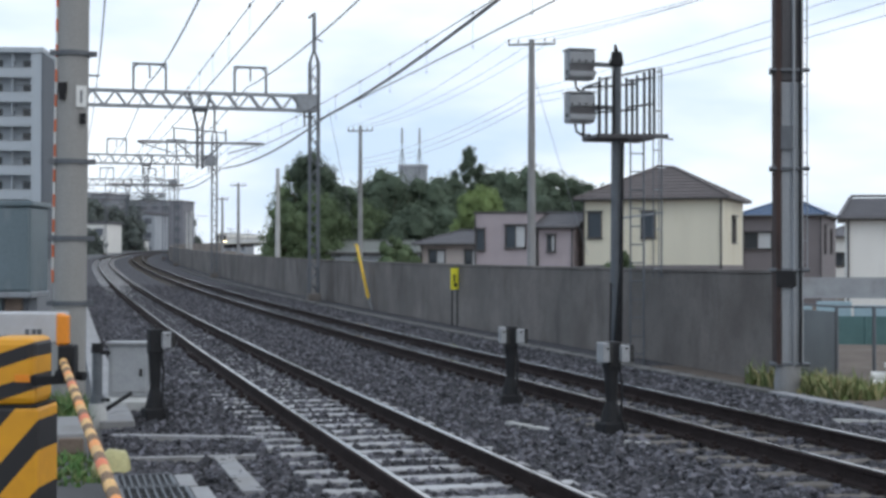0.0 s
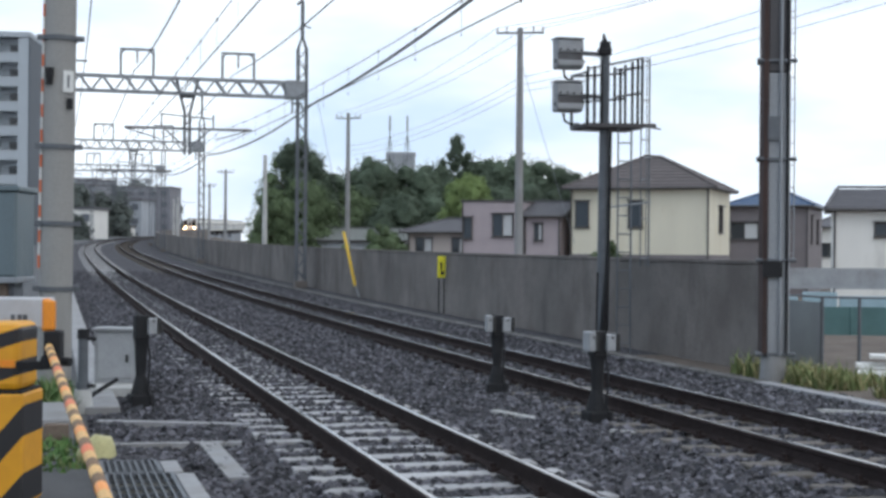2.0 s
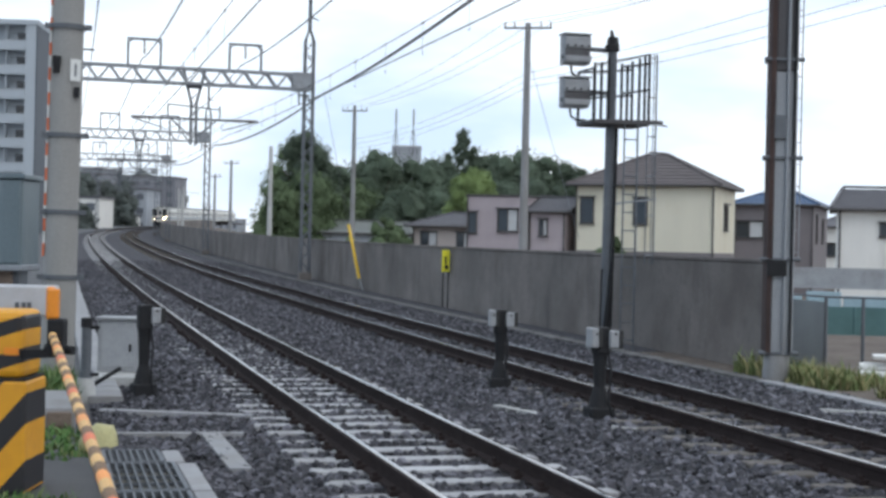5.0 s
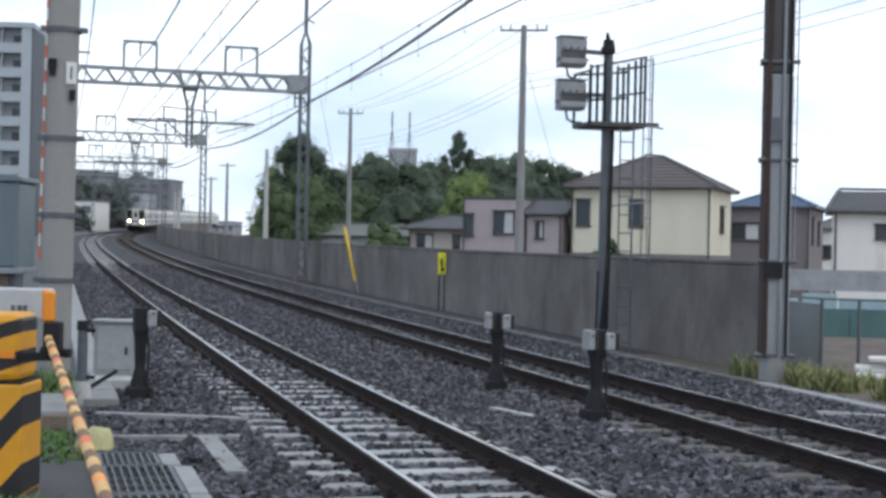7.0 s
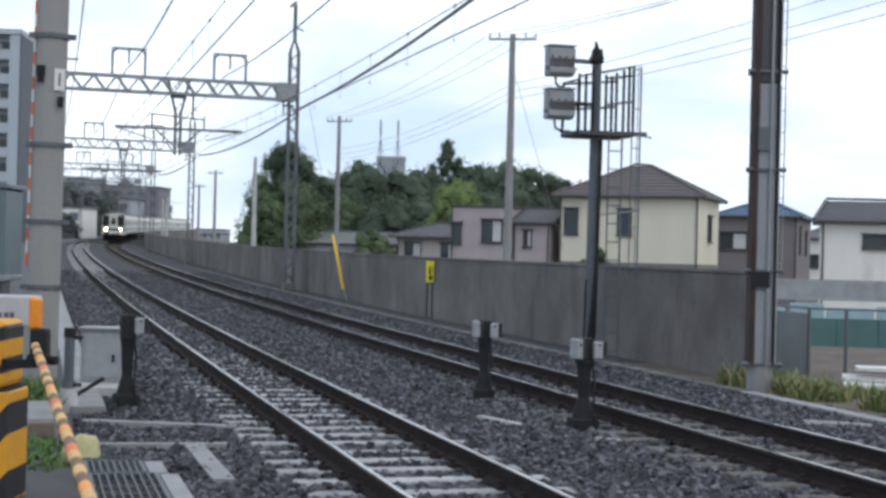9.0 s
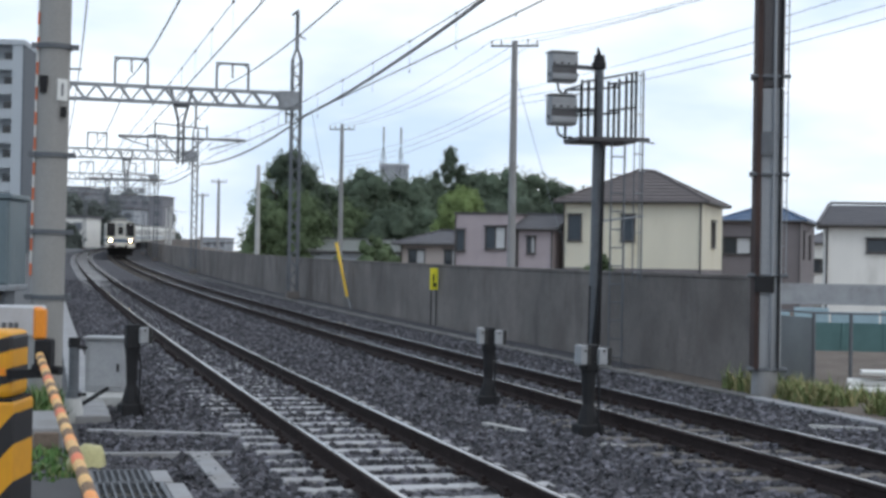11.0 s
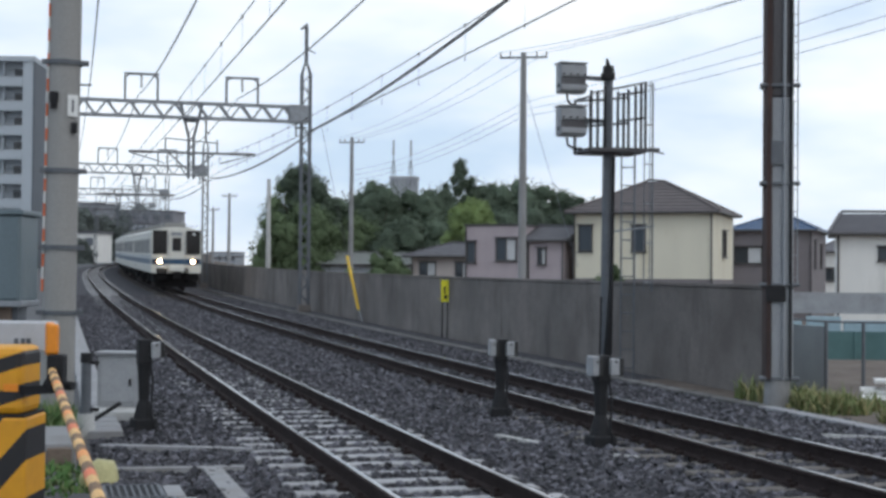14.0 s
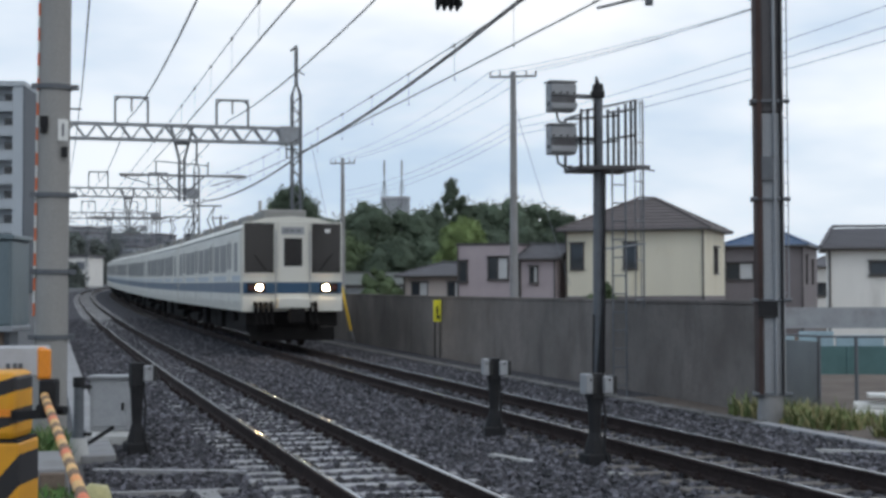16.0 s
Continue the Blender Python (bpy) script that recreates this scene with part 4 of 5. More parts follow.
def build_left_gear():
    root = thing("control_box", pose(-3.34, 10.75, -0.2), "white control box on a post behind the barrier machine", "box")
    part("box_body", box(B(), (0.0, 0, 1.28), (0.86, 0.3, 0.22), bevel=0.015), M["boxgrey"], root)
    part("box_post", box(B(), (-0.1, 0, 0.58), (0.1, 0.1, 1.17)), M["steel"], root)
    for k in (0.2, 0.25, 0.29):
        part("marking", box(B(), (k, -0.155, 1.25), (0.03, 0.006, 0.04)), M["steel"], root)
    root = thing("relay_cabinet", pose(-4.59, 14.2, -0.28), "blue grey steel relay cabinet raised on a steel stand", "cabinet")
    part("cabinet_body", box(B(), (0.0, 0, 1.97), (1.0, 0.6, 0.83), bevel=0.02), M["bluegrey"], root)
    part("cabinet_door", box(B(), (0.30, -0.305, 1.97), (0.36, 0.02, 0.79), bevel=0.006), M["bluegrey"], root)
    part("cabinet_door", box(B(), (-0.2, -0.305, 1.97), (0.58, 0.02, 0.79), bevel=0.006), M["bluegrey"], root)
    # pale panel drawn in place of a bright reflection on the door
    part("reflection_panel", box(B(), (-0.06, -0.32, 2.22), (0.2, 0.006, 0.22)), M["lgrey"], root)
    part("cornice", box(B(), (0, 0, 2.41), (1.06, 0.66, 0.05), bevel=0.01), M["bluegrey"], root)
    part("base_rail", box(B(), (0, -0.02, 1.53), (1.04, 0.62, 0.06), bevel=0.01), M["galv"], root)
    for x in (-0.36, 0.12, 0.38):
        part("stand_leg", box(B(), (x, 0, 0.76), (0.12, 0.3, 1.52), bevel=0.01), M["steel"] if x > 0.2 else M["bluegrey"], root)
    part("duct_box", box(B(), (0.3, -0.1, 1.28), (0.16, 0.2, 0.46), bevel=0.01), M["timber"], root)
    # low cabinet and its plinth beside the near track
    root = thing("junction_cabinet", trk_pose(18.2, 0.92, -0.22, -14), "low light grey junction cabinet with a latch", "cabinet")
    part("plinth", box(B(), (0.02, -0.25, 0.06), (0.62, 1.0, 0.12), bevel=0.015), M["pale"], root)
    part("cabinet_body", box(B(), (0, 0, 0.44), (0.5, 0.34, 0.64), bevel=0.012), M["lgrey"], root)
    part("cabinet_door", box(B(), (0.0, -0.176, 0.45), (0.42, 0.02, 0.54), bevel=0.006), M["lgrey"], root)
    part("latch", box(B(), (0.15, -0.192, 0.42), (0.03, 0.02, 0.09)), M["dark"], root)
    part("cornice", box(B(), (0, -0.02, 0.775), (0.56, 0.4, 0.03), bevel=0.008), M["lgrey"], root)
    part("side_conduit", rod(B(), (0.29, -0.05, 0.1), (0.29, -0.05, 0.72), 0.03, seg=8), M["steel"], root)
    root = thing("marker_post", trk_pose(15.9, 0.455, -0.22), "short grey steel post with a black cap", "post")
    part("post_shaft", rod(B(), (0, 0, 0), (0, 0, 0.85), 0.055, 0.053, seg=16), M["steel"], root)
    part("post_cap", rod(B(), (0, 0, 0.8), (0, 0, 0.9), 0.064, 0.06, seg=16), M["dark"], root)
    for z in (0.3, 0.8):
        part("bolt", rod(B(), (0.04, -0.04, z), (0.13, -0.06, z), 0.02, seg=8), M["dark"], root)
    part("collar", rod(B(), (0, 0, 0.26), (0, 0, 0.34), 0.075, 0.07, seg=16), M["steel"], root)
    part("foot", rod(B(), (0, 0, 0), (0, 0, 0.26), 0.12, 0.085, seg=16), M["pale"], root, "pale concrete foot")
    root = thing("point_lever", trk_pose(16.6, 0.70, -0.1), "short black iron lever lying on a plinth", "lever")
    part("lever_bar", bar(B(), (-0.14, -0.02, 0.0), (0.15, 0.02, 0.18), 0.045, 0.04), M["dark"], root)
    root = thing("sand_bag", trk_pose(12.3, 0.5, -0.2), "dirty pale yellow plastic bag beside the trough", "bag")
    bm = B()
    bmesh.ops.create_icosphere(bm, subdivisions=3, radius=0.17)
    for v in bm.verts:
        v.co *= 1 + 0.25 * noise.noise(v.co * 9)
        v.co.z = max(-0.05, v.co.z) * 1.2
    part("bag", bm, M["bag"], root, smooth=True)


M["boxgrey"] = mat("pale_grey_enamel", (0.5, 0.5, 0.52), 0.45, 0.08, 3, 40, 0.03, dirt=(0.4, 0.4, 0.4), dirt_at=0.62)
M["bag"] = mat("yellow_plastic", (0.46, 0.42, 0.2), 0.45, 0.2, 8, 40, 0.1)
build_left_gear()


def build_strips():
    """Concrete cable trough lids, cross ducts and drain gratings."""
    root = thing("cable_trough", pose(0, 0, 0), "row of pale concrete cable trough lids beside the near track", "trough", kind="structure")
    bm = box(B(), (0, 0, 0), (0.36, 0.49, 0.1), bevel=0.008)
    lid = mesh_of("lid", bm, M["pale2"])
    lid2 = mesh_of("lid", box(B(), (0, 0, 0), (0.36, 0.49, 0.1), bevel=0.008), M["pale3"])
    for i in range(86):
        u = 16.0 + i * 0.5
        ob = new("lid", lid)
        ob.parent = root
        ob.matrix_basis = trk_pose(u, 0.66 + 0.006 * math.sin(i * 2.1), -0.19, 0.6 * math.sin(i * 1.7))
    root = thing("cable_trough", pose(0, 0, 0), "row of pale concrete cable trough lids along the wall", "trough", kind="structure")
    for i in range(150):
        u = 6.0 + i * 0.8
        ob = new("lid", lid2 if u > 17.5 else lid)
        ob.parent = root
        ob.matrix_basis = trk_pose(u, 9.3 + 0.01 * math.sin(i * 2.7), -0.215, 0.8 * math.sin(i * 1.3)) @ Matrix.Diagonal((0.6, 1.6, 1, 1))
    for (u0, o0, u1, o1, w) in ((14.71, 0.58, 14.13, 2.05, 0.13), (12.94, 0.63, 12.86, 1.75, 0.10), (12.82, 1.46, 10.85, 1.47, 0.17)):
        ob = part("cross_duct", bar(B(), trk(u0, o0, -0.2), trk(u1, o1, -0.2), w, 0.09), M["pale2"])
        tagged(ob, "pale concrete duct cover crossing the ballast", "duct", "cross ducts")
    for k, (u0, o0, w, l) in enumerate(((11.36, 0.70, 0.42, 0.6), (10.4, 0.74, 0.48, 1.2), (9.15, 0.74, 0.48, 1.2))):
        g = thing("drain_grating", trk_pose(u0, o0, -0.14), "grey steel drain grating in a pale concrete kerb", "grating", "drain gratings")
        bm = B()
        for s in (-1, 1):
            box(bm, (s * w / 2, 0, 0), (0.03, l, 0.04))
            box(bm, (0, s * l / 2, 0), (w, 0.03, 0.04))
        part("rim", bm, M["steel"], g)
        part("pit", box(B(), (0, 0, -0.035), (w, l, 0.01)), M["pit"], g)
        for i in range(1, 8):
            part("grate_bar", box(B(), (-w / 2 + w * i / 8, 0, 0.004), (0.014, l, 0.03)), M["steel"], g)
        for i in range(1, 4):
            part("cross_bar", box(B(), (0, -l / 2 + l * i / 4, 0.002), (w, 0.012, 0.026)), M["steel"], g)
        part("kerb", box(B(), (w / 2 + 0.1, 0, -0.02), (0.14, l, 0.06), bevel=0.008), M["pale2"], g)


M["pit"] = mat("drain_silt", (0.13, 0.125, 0.10), 0.9, 0.3, 6, 40, 0.2)
M["pale2"] = mat("trough_concrete", (0.3, 0.3, 0.31), 0.85, 0.15, 3, 40, 0.2, dirt=(0.24, 0.23, 0.22), dirt_at=0.6, spread=0.5)
M["pale3"] = mat("dirty_trough_concrete", (0.17, 0.165, 0.16), 0.9, 0.25, 3, 40, 0.2, dirt=(0.09, 0.085, 0.08), dirt_at=0.52, spread=0.8)
build_strips()


def build_kerb_block():
    root = thing("kerb_block", trk_pose(14.3, 0.12, -0.24), "mossy pale concrete kerb block beside the barrier machine", "kerb")
    part("block", box(B(), (0, 0, 0.12), (0.4, 1.5, 0.24), bevel=0.02), M["concrete"], root)
    part("bracket", box(B(), (0.05, -0.8, 0.12), (0.22, 0.1, 0.16), bevel=0.01), M["timber"], root)


build_kerb_block()


def build_debris():
    for (u0, o0, u1, o1, w) in ((14.95, 4.75, 14.2, 5.0, 0.09), (14.35, 8.3, 14.0, 8.95, 0.05), (13.1, 5.35, 12.9, 5.6, 0.06), (12.2, 6.1, 12.1, 6.35, 0.05)):
        ob = part("concrete_piece", bar(B(), trk(u0, o0, -0.19), trk(u1, o1, -0.2), w, 0.05), M["pale"])
        tagged(ob, "broken pale concrete piece lying on the ballast", "debris", "loose concrete pieces")


build_debris()


# ---- yellow sign and guy wire guard along the wall ----
def build_wall_things():
    root = thing("warning_sign", trk_pose(37.4, 10.18, -0.22, 0), "small yellow rectangular sign on a thin post by the wall", "sign")
    for x in (-0.06, 0.08):
        part("post", rod(B(), (x, 0, 0), (x, 0, 1.1), 0.018, seg=8), M["dark"], root)
    sg = part("sign_plate", box(B(), (0, -0.03, 1.26), (0.22, 0.015, 0.58), bevel=0.004), M["lemon"], root, "yellow plate")
    part("symbol", box(B(), (-0.01, -0.041, 1.28), (0.05, 0.006, 0.2)), M["black"], sg)
    part("symbol", box(B(), (0.02, -0.041, 1.1), (0.09, 0.006, 0.1)), M["black"], sg)
    root = thing("guy_wire", trk_pose(48.7, 10.15, -0.22), "steel guy wire with a bright yellow guard sleeve", "guy wire")
    part("guard", rod(B(), (0, 0, 0.4), (-0.36, 0.3, 2.25), 0.055, 0.05, seg=12), M["guard"], root, "yellow plastic sleeve")
    part("anchor", bar(B(), (0.12, -0.1, 0), (0, 0, 0.45), 0.04), M["lgrey"], root)
    part("wire_upper", rod(B(), (-0.36, 0.3, 2.25), (-1.2, 1.0, 6.9), 0.008, seg=6), M["wire"], root)


M["guard"] = mat("guard_yellow", (0.86, 0.55, 0.06), 0.45, 0.1, 4, 40, 0.02)
build_wall_things()


# ---- utility poles and their wires behind the wall ----
def build_utility_pole(x, y, z0, top, r, arms, group="utility poles"):
    root = thing("utility_pole", pose(x, y, z0), "slender grey concrete utility pole with a crossarm" if arms else "slender pale grey concrete pole", "utility pole", group)
    h = top - z0
    part("shaft", rod(B(), (0, 0, 0), (0, 0, h), r * 1.35, r * 0.8, seg=14), M["concrete"] if arms else M["pale"], root)
    for (za, w, rot) in arms:
        a = Vector((math.cos(radians(rot)), math.sin(radians(rot)), 0))
        arm = part("crossarm", bar(B(), Vector((0, 0, h + za)) - a * w / 2, Vector((0, 0, h + za)) + a * w / 2, 0.08), M["steel"], root)
        for k in (-0.48, -0.28, 0.28, 0.48):
            bm = B()
            p = Vector((0, 0, h + za)) + a * w * k
            insulator(bm, p, p + Vector((0, 0, 0.26)), 0.06, 3)
            part("insulator", bm, M["insul"], arm)
    return root


build_utility_pole(3.34, 64.0, -1.1, 11.5, 0.16, ((-0.22, 2.1, -8),))
build_utility_pole(-6.34, 96.0, -0.6, 10.75, 0.14, ((-0.35, 1.7, -12),))
build_utility_pole(-11.33, 92.0, -0.4, 7.65, 0.14, ())
build_utility_pole(-21.5, 143.0, 0.2, 9.6, 0.14, ((-0.3, 1.6, -12),))
build_utility_pole(-25.5, 158.0, 0.4, 8.9, 0.13, ((-0.3, 1.4, -12),))
build_utility_pole(-32.0, 175.0, 0.6, 8.0, 0.12, ())
build_utility_pole(-40.0, 215.0, 1.2, 9.2, 0.14, ())
build_utility_pole(-36.0, 196.0, 1.0, 7.9, 0.14, ())
build_utility_pole(14.0, 30.0, -0.6, 11.0, 0.16, ((-0.22, 2.1, -8),))


def span(name, label, p, q, sag, r=0.011):
    p, q = Vector(p), Vector(q)
    pts = [p.lerp(q, i / 14) - Vector((0, 0, 4 * sag * (i / 14) * (1 - i / 14))) for i in range(15)]
    tagged(part(name, tube(B(), pts, r), M["wire2"]), label, "wire", "distribution wires")


M["wire2"] = mat("pale_wire", (0.22, 0.24, 0.27), 0.6, 0.1, 6, 30, 0)
for k, zq in ((-1.0, 9.46), (0.2, 9.82), (1.0, 10.24)):
    span("distribution_wire", "thin power line between utility poles", (3.34 + k, 64, 11.5), (14.0 + k * 0.4, 30, zq + 0.4), 0.45)
    span("distribution_wire", "thin power line between utility poles", (-6.34 + k * 0.8, 96, 10.7), (3.34 + k, 64, 11.5), 0.5)
for z, zq in ((9.29, 9.16), (8.96, 8.55), (8.66, 8.18)):
    span("distribution_wire", "thin low power line between utility poles", (3.34, 64, z), (14.0, 30, zq + 0.1), 0.3)
    span("distribution_wire", "thin low power line between utility poles", (-6.34, 96, z - 0.75), (3.34, 64, z), 0.5)
span("stay_wire", "thin stay wire of a utility pole", (3.34, 64, 10.2), (6.0, 66, 2.0), 0.05, 0.012)


# ---- houses behind the wall ----
def window_on(root, p, ax, nrm, w, h, cols=2, curtain=False):
    """Window with frame, sill and panes on a wall; p is its centre, ax runs along the wall, nrm out of it."""
    m = Matrix((( ax.x, nrm.x, 0, p.x), (ax.y, nrm.y, 0, p.y), (0, 0, 1, p.z), (0, 0, 0, 1)))
    bm = B()
    t = 0.06
    for s in (-1, 1):
        box(bm, (s * (w / 2), 0.02, 0), (t, 0.1, h + t), m=m)
        box(bm, (0, 0.02, s * (h / 2)), (w + t, 0.1, t), m=m)
    for i in range(1, cols):
        box(bm, (-w / 2 + w * i / cols, 0.02, 0), (0.05, 0.07, h), m=m)
    win = part("window", bm, M["trim"], root, "dark framed window")
    for i in range(cols):
        mt = M["curtain"] if curtain and i % 2 else M["glass"]
        part("pane", box(B(), (-w / 2 + w * (i + 0.5) / cols, 0.012, 0), (w / cols - 0.02, 0.02, h - 0.02), m=m), mt, win)
    part("lintel", box(B(), (0, 0.09, h / 2 + 0.06), (w + 0.2, 0.18, 0.05), m=m), M["trim"], win)
    part("sill", box(B(), (0, 0.06, -h / 2 - 0.05), (w + 0.14, 0.12, 0.05), m=m), M["trim"], win)


def build_house(label, fl, ang, w, d, z0, ze, rise, wall, roof, over=0.5, ridge=0.0, wins=(), flat=False, lines=0, band=None, tiles=0):
    root = thing("house", pose(fl[0], fl[1], 0, 0, 0, ang), label, "house", "houses behind the wall")
    part("wall", box(B(), (w / 2, d / 2, (z0 + ze) / 2), (w, d, ze - z0)), wall, root)
    X, Y = Vector((1, 0, 0)), Vector((0, 1, 0))
    if flat:
        part("parapet", box(B(), (w / 2, d / 2, ze + 0.06), (w + 0.1, d + 0.1, 0.12), bevel=0.01), M["trim"], root)
    else:
        o = over
        e = ze - 0.02
        a = [(-o, -o, e), (w + o, -o, e), (w + o, d + o, e), (-o, d + o, e)]
        if ridge >= 0:
            r0, r1 = ((w / 2 - ridge / 2, d / 2), (w / 2 + ridge / 2, d / 2))
        bm = B()
        va = [bm.verts.new(p) for p in a]
        vb = [bm.verts.new((p[0], p[1], p[2] + 0.09)) for p in a]
        for i in range(4):
            bm.faces.new((va[i], va[(i + 1) % 4], vb[(i + 1) % 4], vb[i]))
        bm.faces.new(va[::-1])
        bm.faces.new(vb)
        part("fascia", bm, M["trim"], root)
        bm = B()
        vb = [bm.verts.new((p[0] * 1.0, p[1], p[2] + 0.094)) for p in a]
        t0, t1 = bm.verts.new((*r0, e + rise)), bm.verts.new((*r1, e + rise))
        bm.faces.new((vb[0], vb[1], t1, t0))
        bm.faces.new((vb[1], vb[2], t1))
        bm.faces.new((vb[2], vb[3], t0, t1))
        bm.faces.new((vb[3], vb[0], t0))
        bm.faces.new(vb[::-1])
        rf = part("roof", bm, roof, root)
        # raised courses on the visible slopes
        n = tiles
        for side in range(2):
            for i in range(n):
                k = (i + 0.5) / n
                bm = B()
                if side == 0:
                    p = Vector(a[0]).lerp(Vector((*r0, e + rise)), k)
                    q = Vector(a[1]).lerp(Vector((*r1, e + rise)), k)
                else:
                    p = Vector(a[1]).lerp(Vector((*r1, e + rise)), k)
                    q = Vector(a[2]).lerp(Vector((*r1, e + rise)), k)
                p.z += 0.10 * (1 - k)
                q.z += 0.10 * (1 - k)
                bar(bm, p, q, 0.04)
                part("roof_course", bm, roof, rf)
        for p, q in ((a[0], (*r0, e + rise)), (a[1], (*r1, e + rise)), (a[2], (*r1, e + rise)), ((*r0, e + rise), (*r1, e + rise + 0.001))):
            if (Vector(p) - Vector(q)).length > 0.05:
                part("ridge_cap", bar(B(), Vector(p) + Vector((0, 0, 0.1)), Vector(q) + Vector((0, 0, 0.03)), 0.14, 0.1), roof, rf)
        part("gutter", rod(B(), (-o, -o - 0.04, e + 0.02), (w + o, -o - 0.04, e + 0.02), 0.06, seg=8), M["trim"], root)
    if band:
        part("base_band", box(B(), (w / 2, d / 2, band[0]), (w + 0.04, d + 0.04, band[1])), M["mauve"], root, "darker base band")
    for i in range(lines):
        z = z0 + (ze - z0) * (i + 0.5) / lines
        part("siding_joint", box(B(), (w / 2, d / 2, z), (w + 0.016, d + 0.016, 0.012)), wall, root)
    part("downpipe", rod(B(), (w - 0.05, -0.06, z0), (w - 0.05, -0.06, ze), 0.04, seg=8), M["trim"], root)
    part("downpipe", rod(B(), (0.05, -0.06, z0), (0.05, -0.06, ze), 0.04, seg=8), M["trim"], root)
    for face, x, z, ww, hh, cols, cur in wins:
        if face == "f":
            window_on(root, Vector((x, 0, z)), X, -Y, ww, hh, cols, cur)
        else:
            window_on(root, Vector((w, x, z)), Y, X, ww, hh, cols, cur)
    return root


M["pinkpale"] = mat("pale_pink_siding", (0.50, 0.44, 0.41), 0.8, 0.08, 1.5, 40, 0.08)
M["lgreen"] = mat("grey_green_roof", (0.17, 0.18, 0.17), 0.8, 0.12, 1.5, 30, 0.1)
build_house("cream sided house with a brown hipped roof", (6.32, 72.0), -20, 6.88, 6.3, -1.2, 4.75, 1.75, M["cream"], M["roof"], 0.38, 0.9,
            (("f", 0.6, 3.5, 0.66, 1.25, 1, False), ("f", 3.28, 3.5, 0.66, 1.25, 1, False), ("s", 3.3, 3.3, 1.0, 1.25, 2, False)), lines=14, band=(1.35, 0.35), tiles=9)
build_house("small mauve house with a flat roof edge", (0.96, 74.0), -20, 3.2, 7.4, -1.1, 4.12, 0, M["pink"], M["trim"], flat=True,
            wins=(("f", 0.32, 2.8, 0.45, 1.05, 1, False), ("f", 2.2, 2.95, 1.05, 1.1, 2, True), ("s", 2.2, 2.6, 0.7, 0.9, 2, True)), lines=10)
build_house("mauve house wing with a grey tiled roof", (4.08, 72.7), -20, 1.87, 5.0, -1.1, 3.38, 0.82, M["pink"], M["roofgrey"], 0.22, 2.3, (("f", 0.74, 2.6, 0.4, 0.8, 2, True),), lines=8, tiles=6)
build_house("brown grey house with a blue tiled hipped roof", (16.15, 82.0), -20, 4.4, 8.0, -1.2, 4.28, 1.1, M["mauve"], M["roofblue"], 0.3, 0.6,
            (("f", 0.9, 2.9, 1.5, 0.9, 2, True), ("s", 1.6, 3.0, 0.6, 1.5, 1, False), ("s", 5.0, 2.9, 0.7, 1.3, 1, False)), lines=10, tiles=8)
build_house("off white house with a grey tiled roof", (15.62, 58.0), -14, 9.0, 5.0, -0.8, 3.38, 0.95, M["offwhite"], M["roofgrey"], 0.3, 8.6,
            (("f", 2.4, 2.6, 1.6, 0.5, 2, False),), lines=9, tiles=8)
build_house("low bungalow with a dark hipped tiled roof", (-2.1, 88.0), -15, 4.4, 5.0, -0.8, 2.75, 0.9, M["pinkpale"], M["roofgrey"], 0.45, 0.8,
            (("f", 1.0, 2.0, 1.0, 0.8, 2, True), ("f", 3.2, 1.8, 0.9, 1.2, 2, True)), lines=6, tiles=6)
build_house("long low grey green outbuilding", (-9.2, 100.0), -8, 6.5, 4.5, -0.6, 2.3, 0.9, M["far1"], M["lgreen"], 0.3, 5.5, lines=4)
build_house("off white house wall far behind", (24.5, 96.0), -14, 4.0, 5.0, -0.8, 3.4, 0.9, M["offwhite"], M["roofgrey"], 0.3, 1.0, (("f", 1.0, 1.9, 1.2, 0.8, 2, False),), lines=6)


# ---- right hand lot: fence, sheets, weeds ----
M["screen"] = mat("faded_screen_sheet", (0.3, 0.33, 0.34), 0.8, 0.15, 2, 40, 0.08)


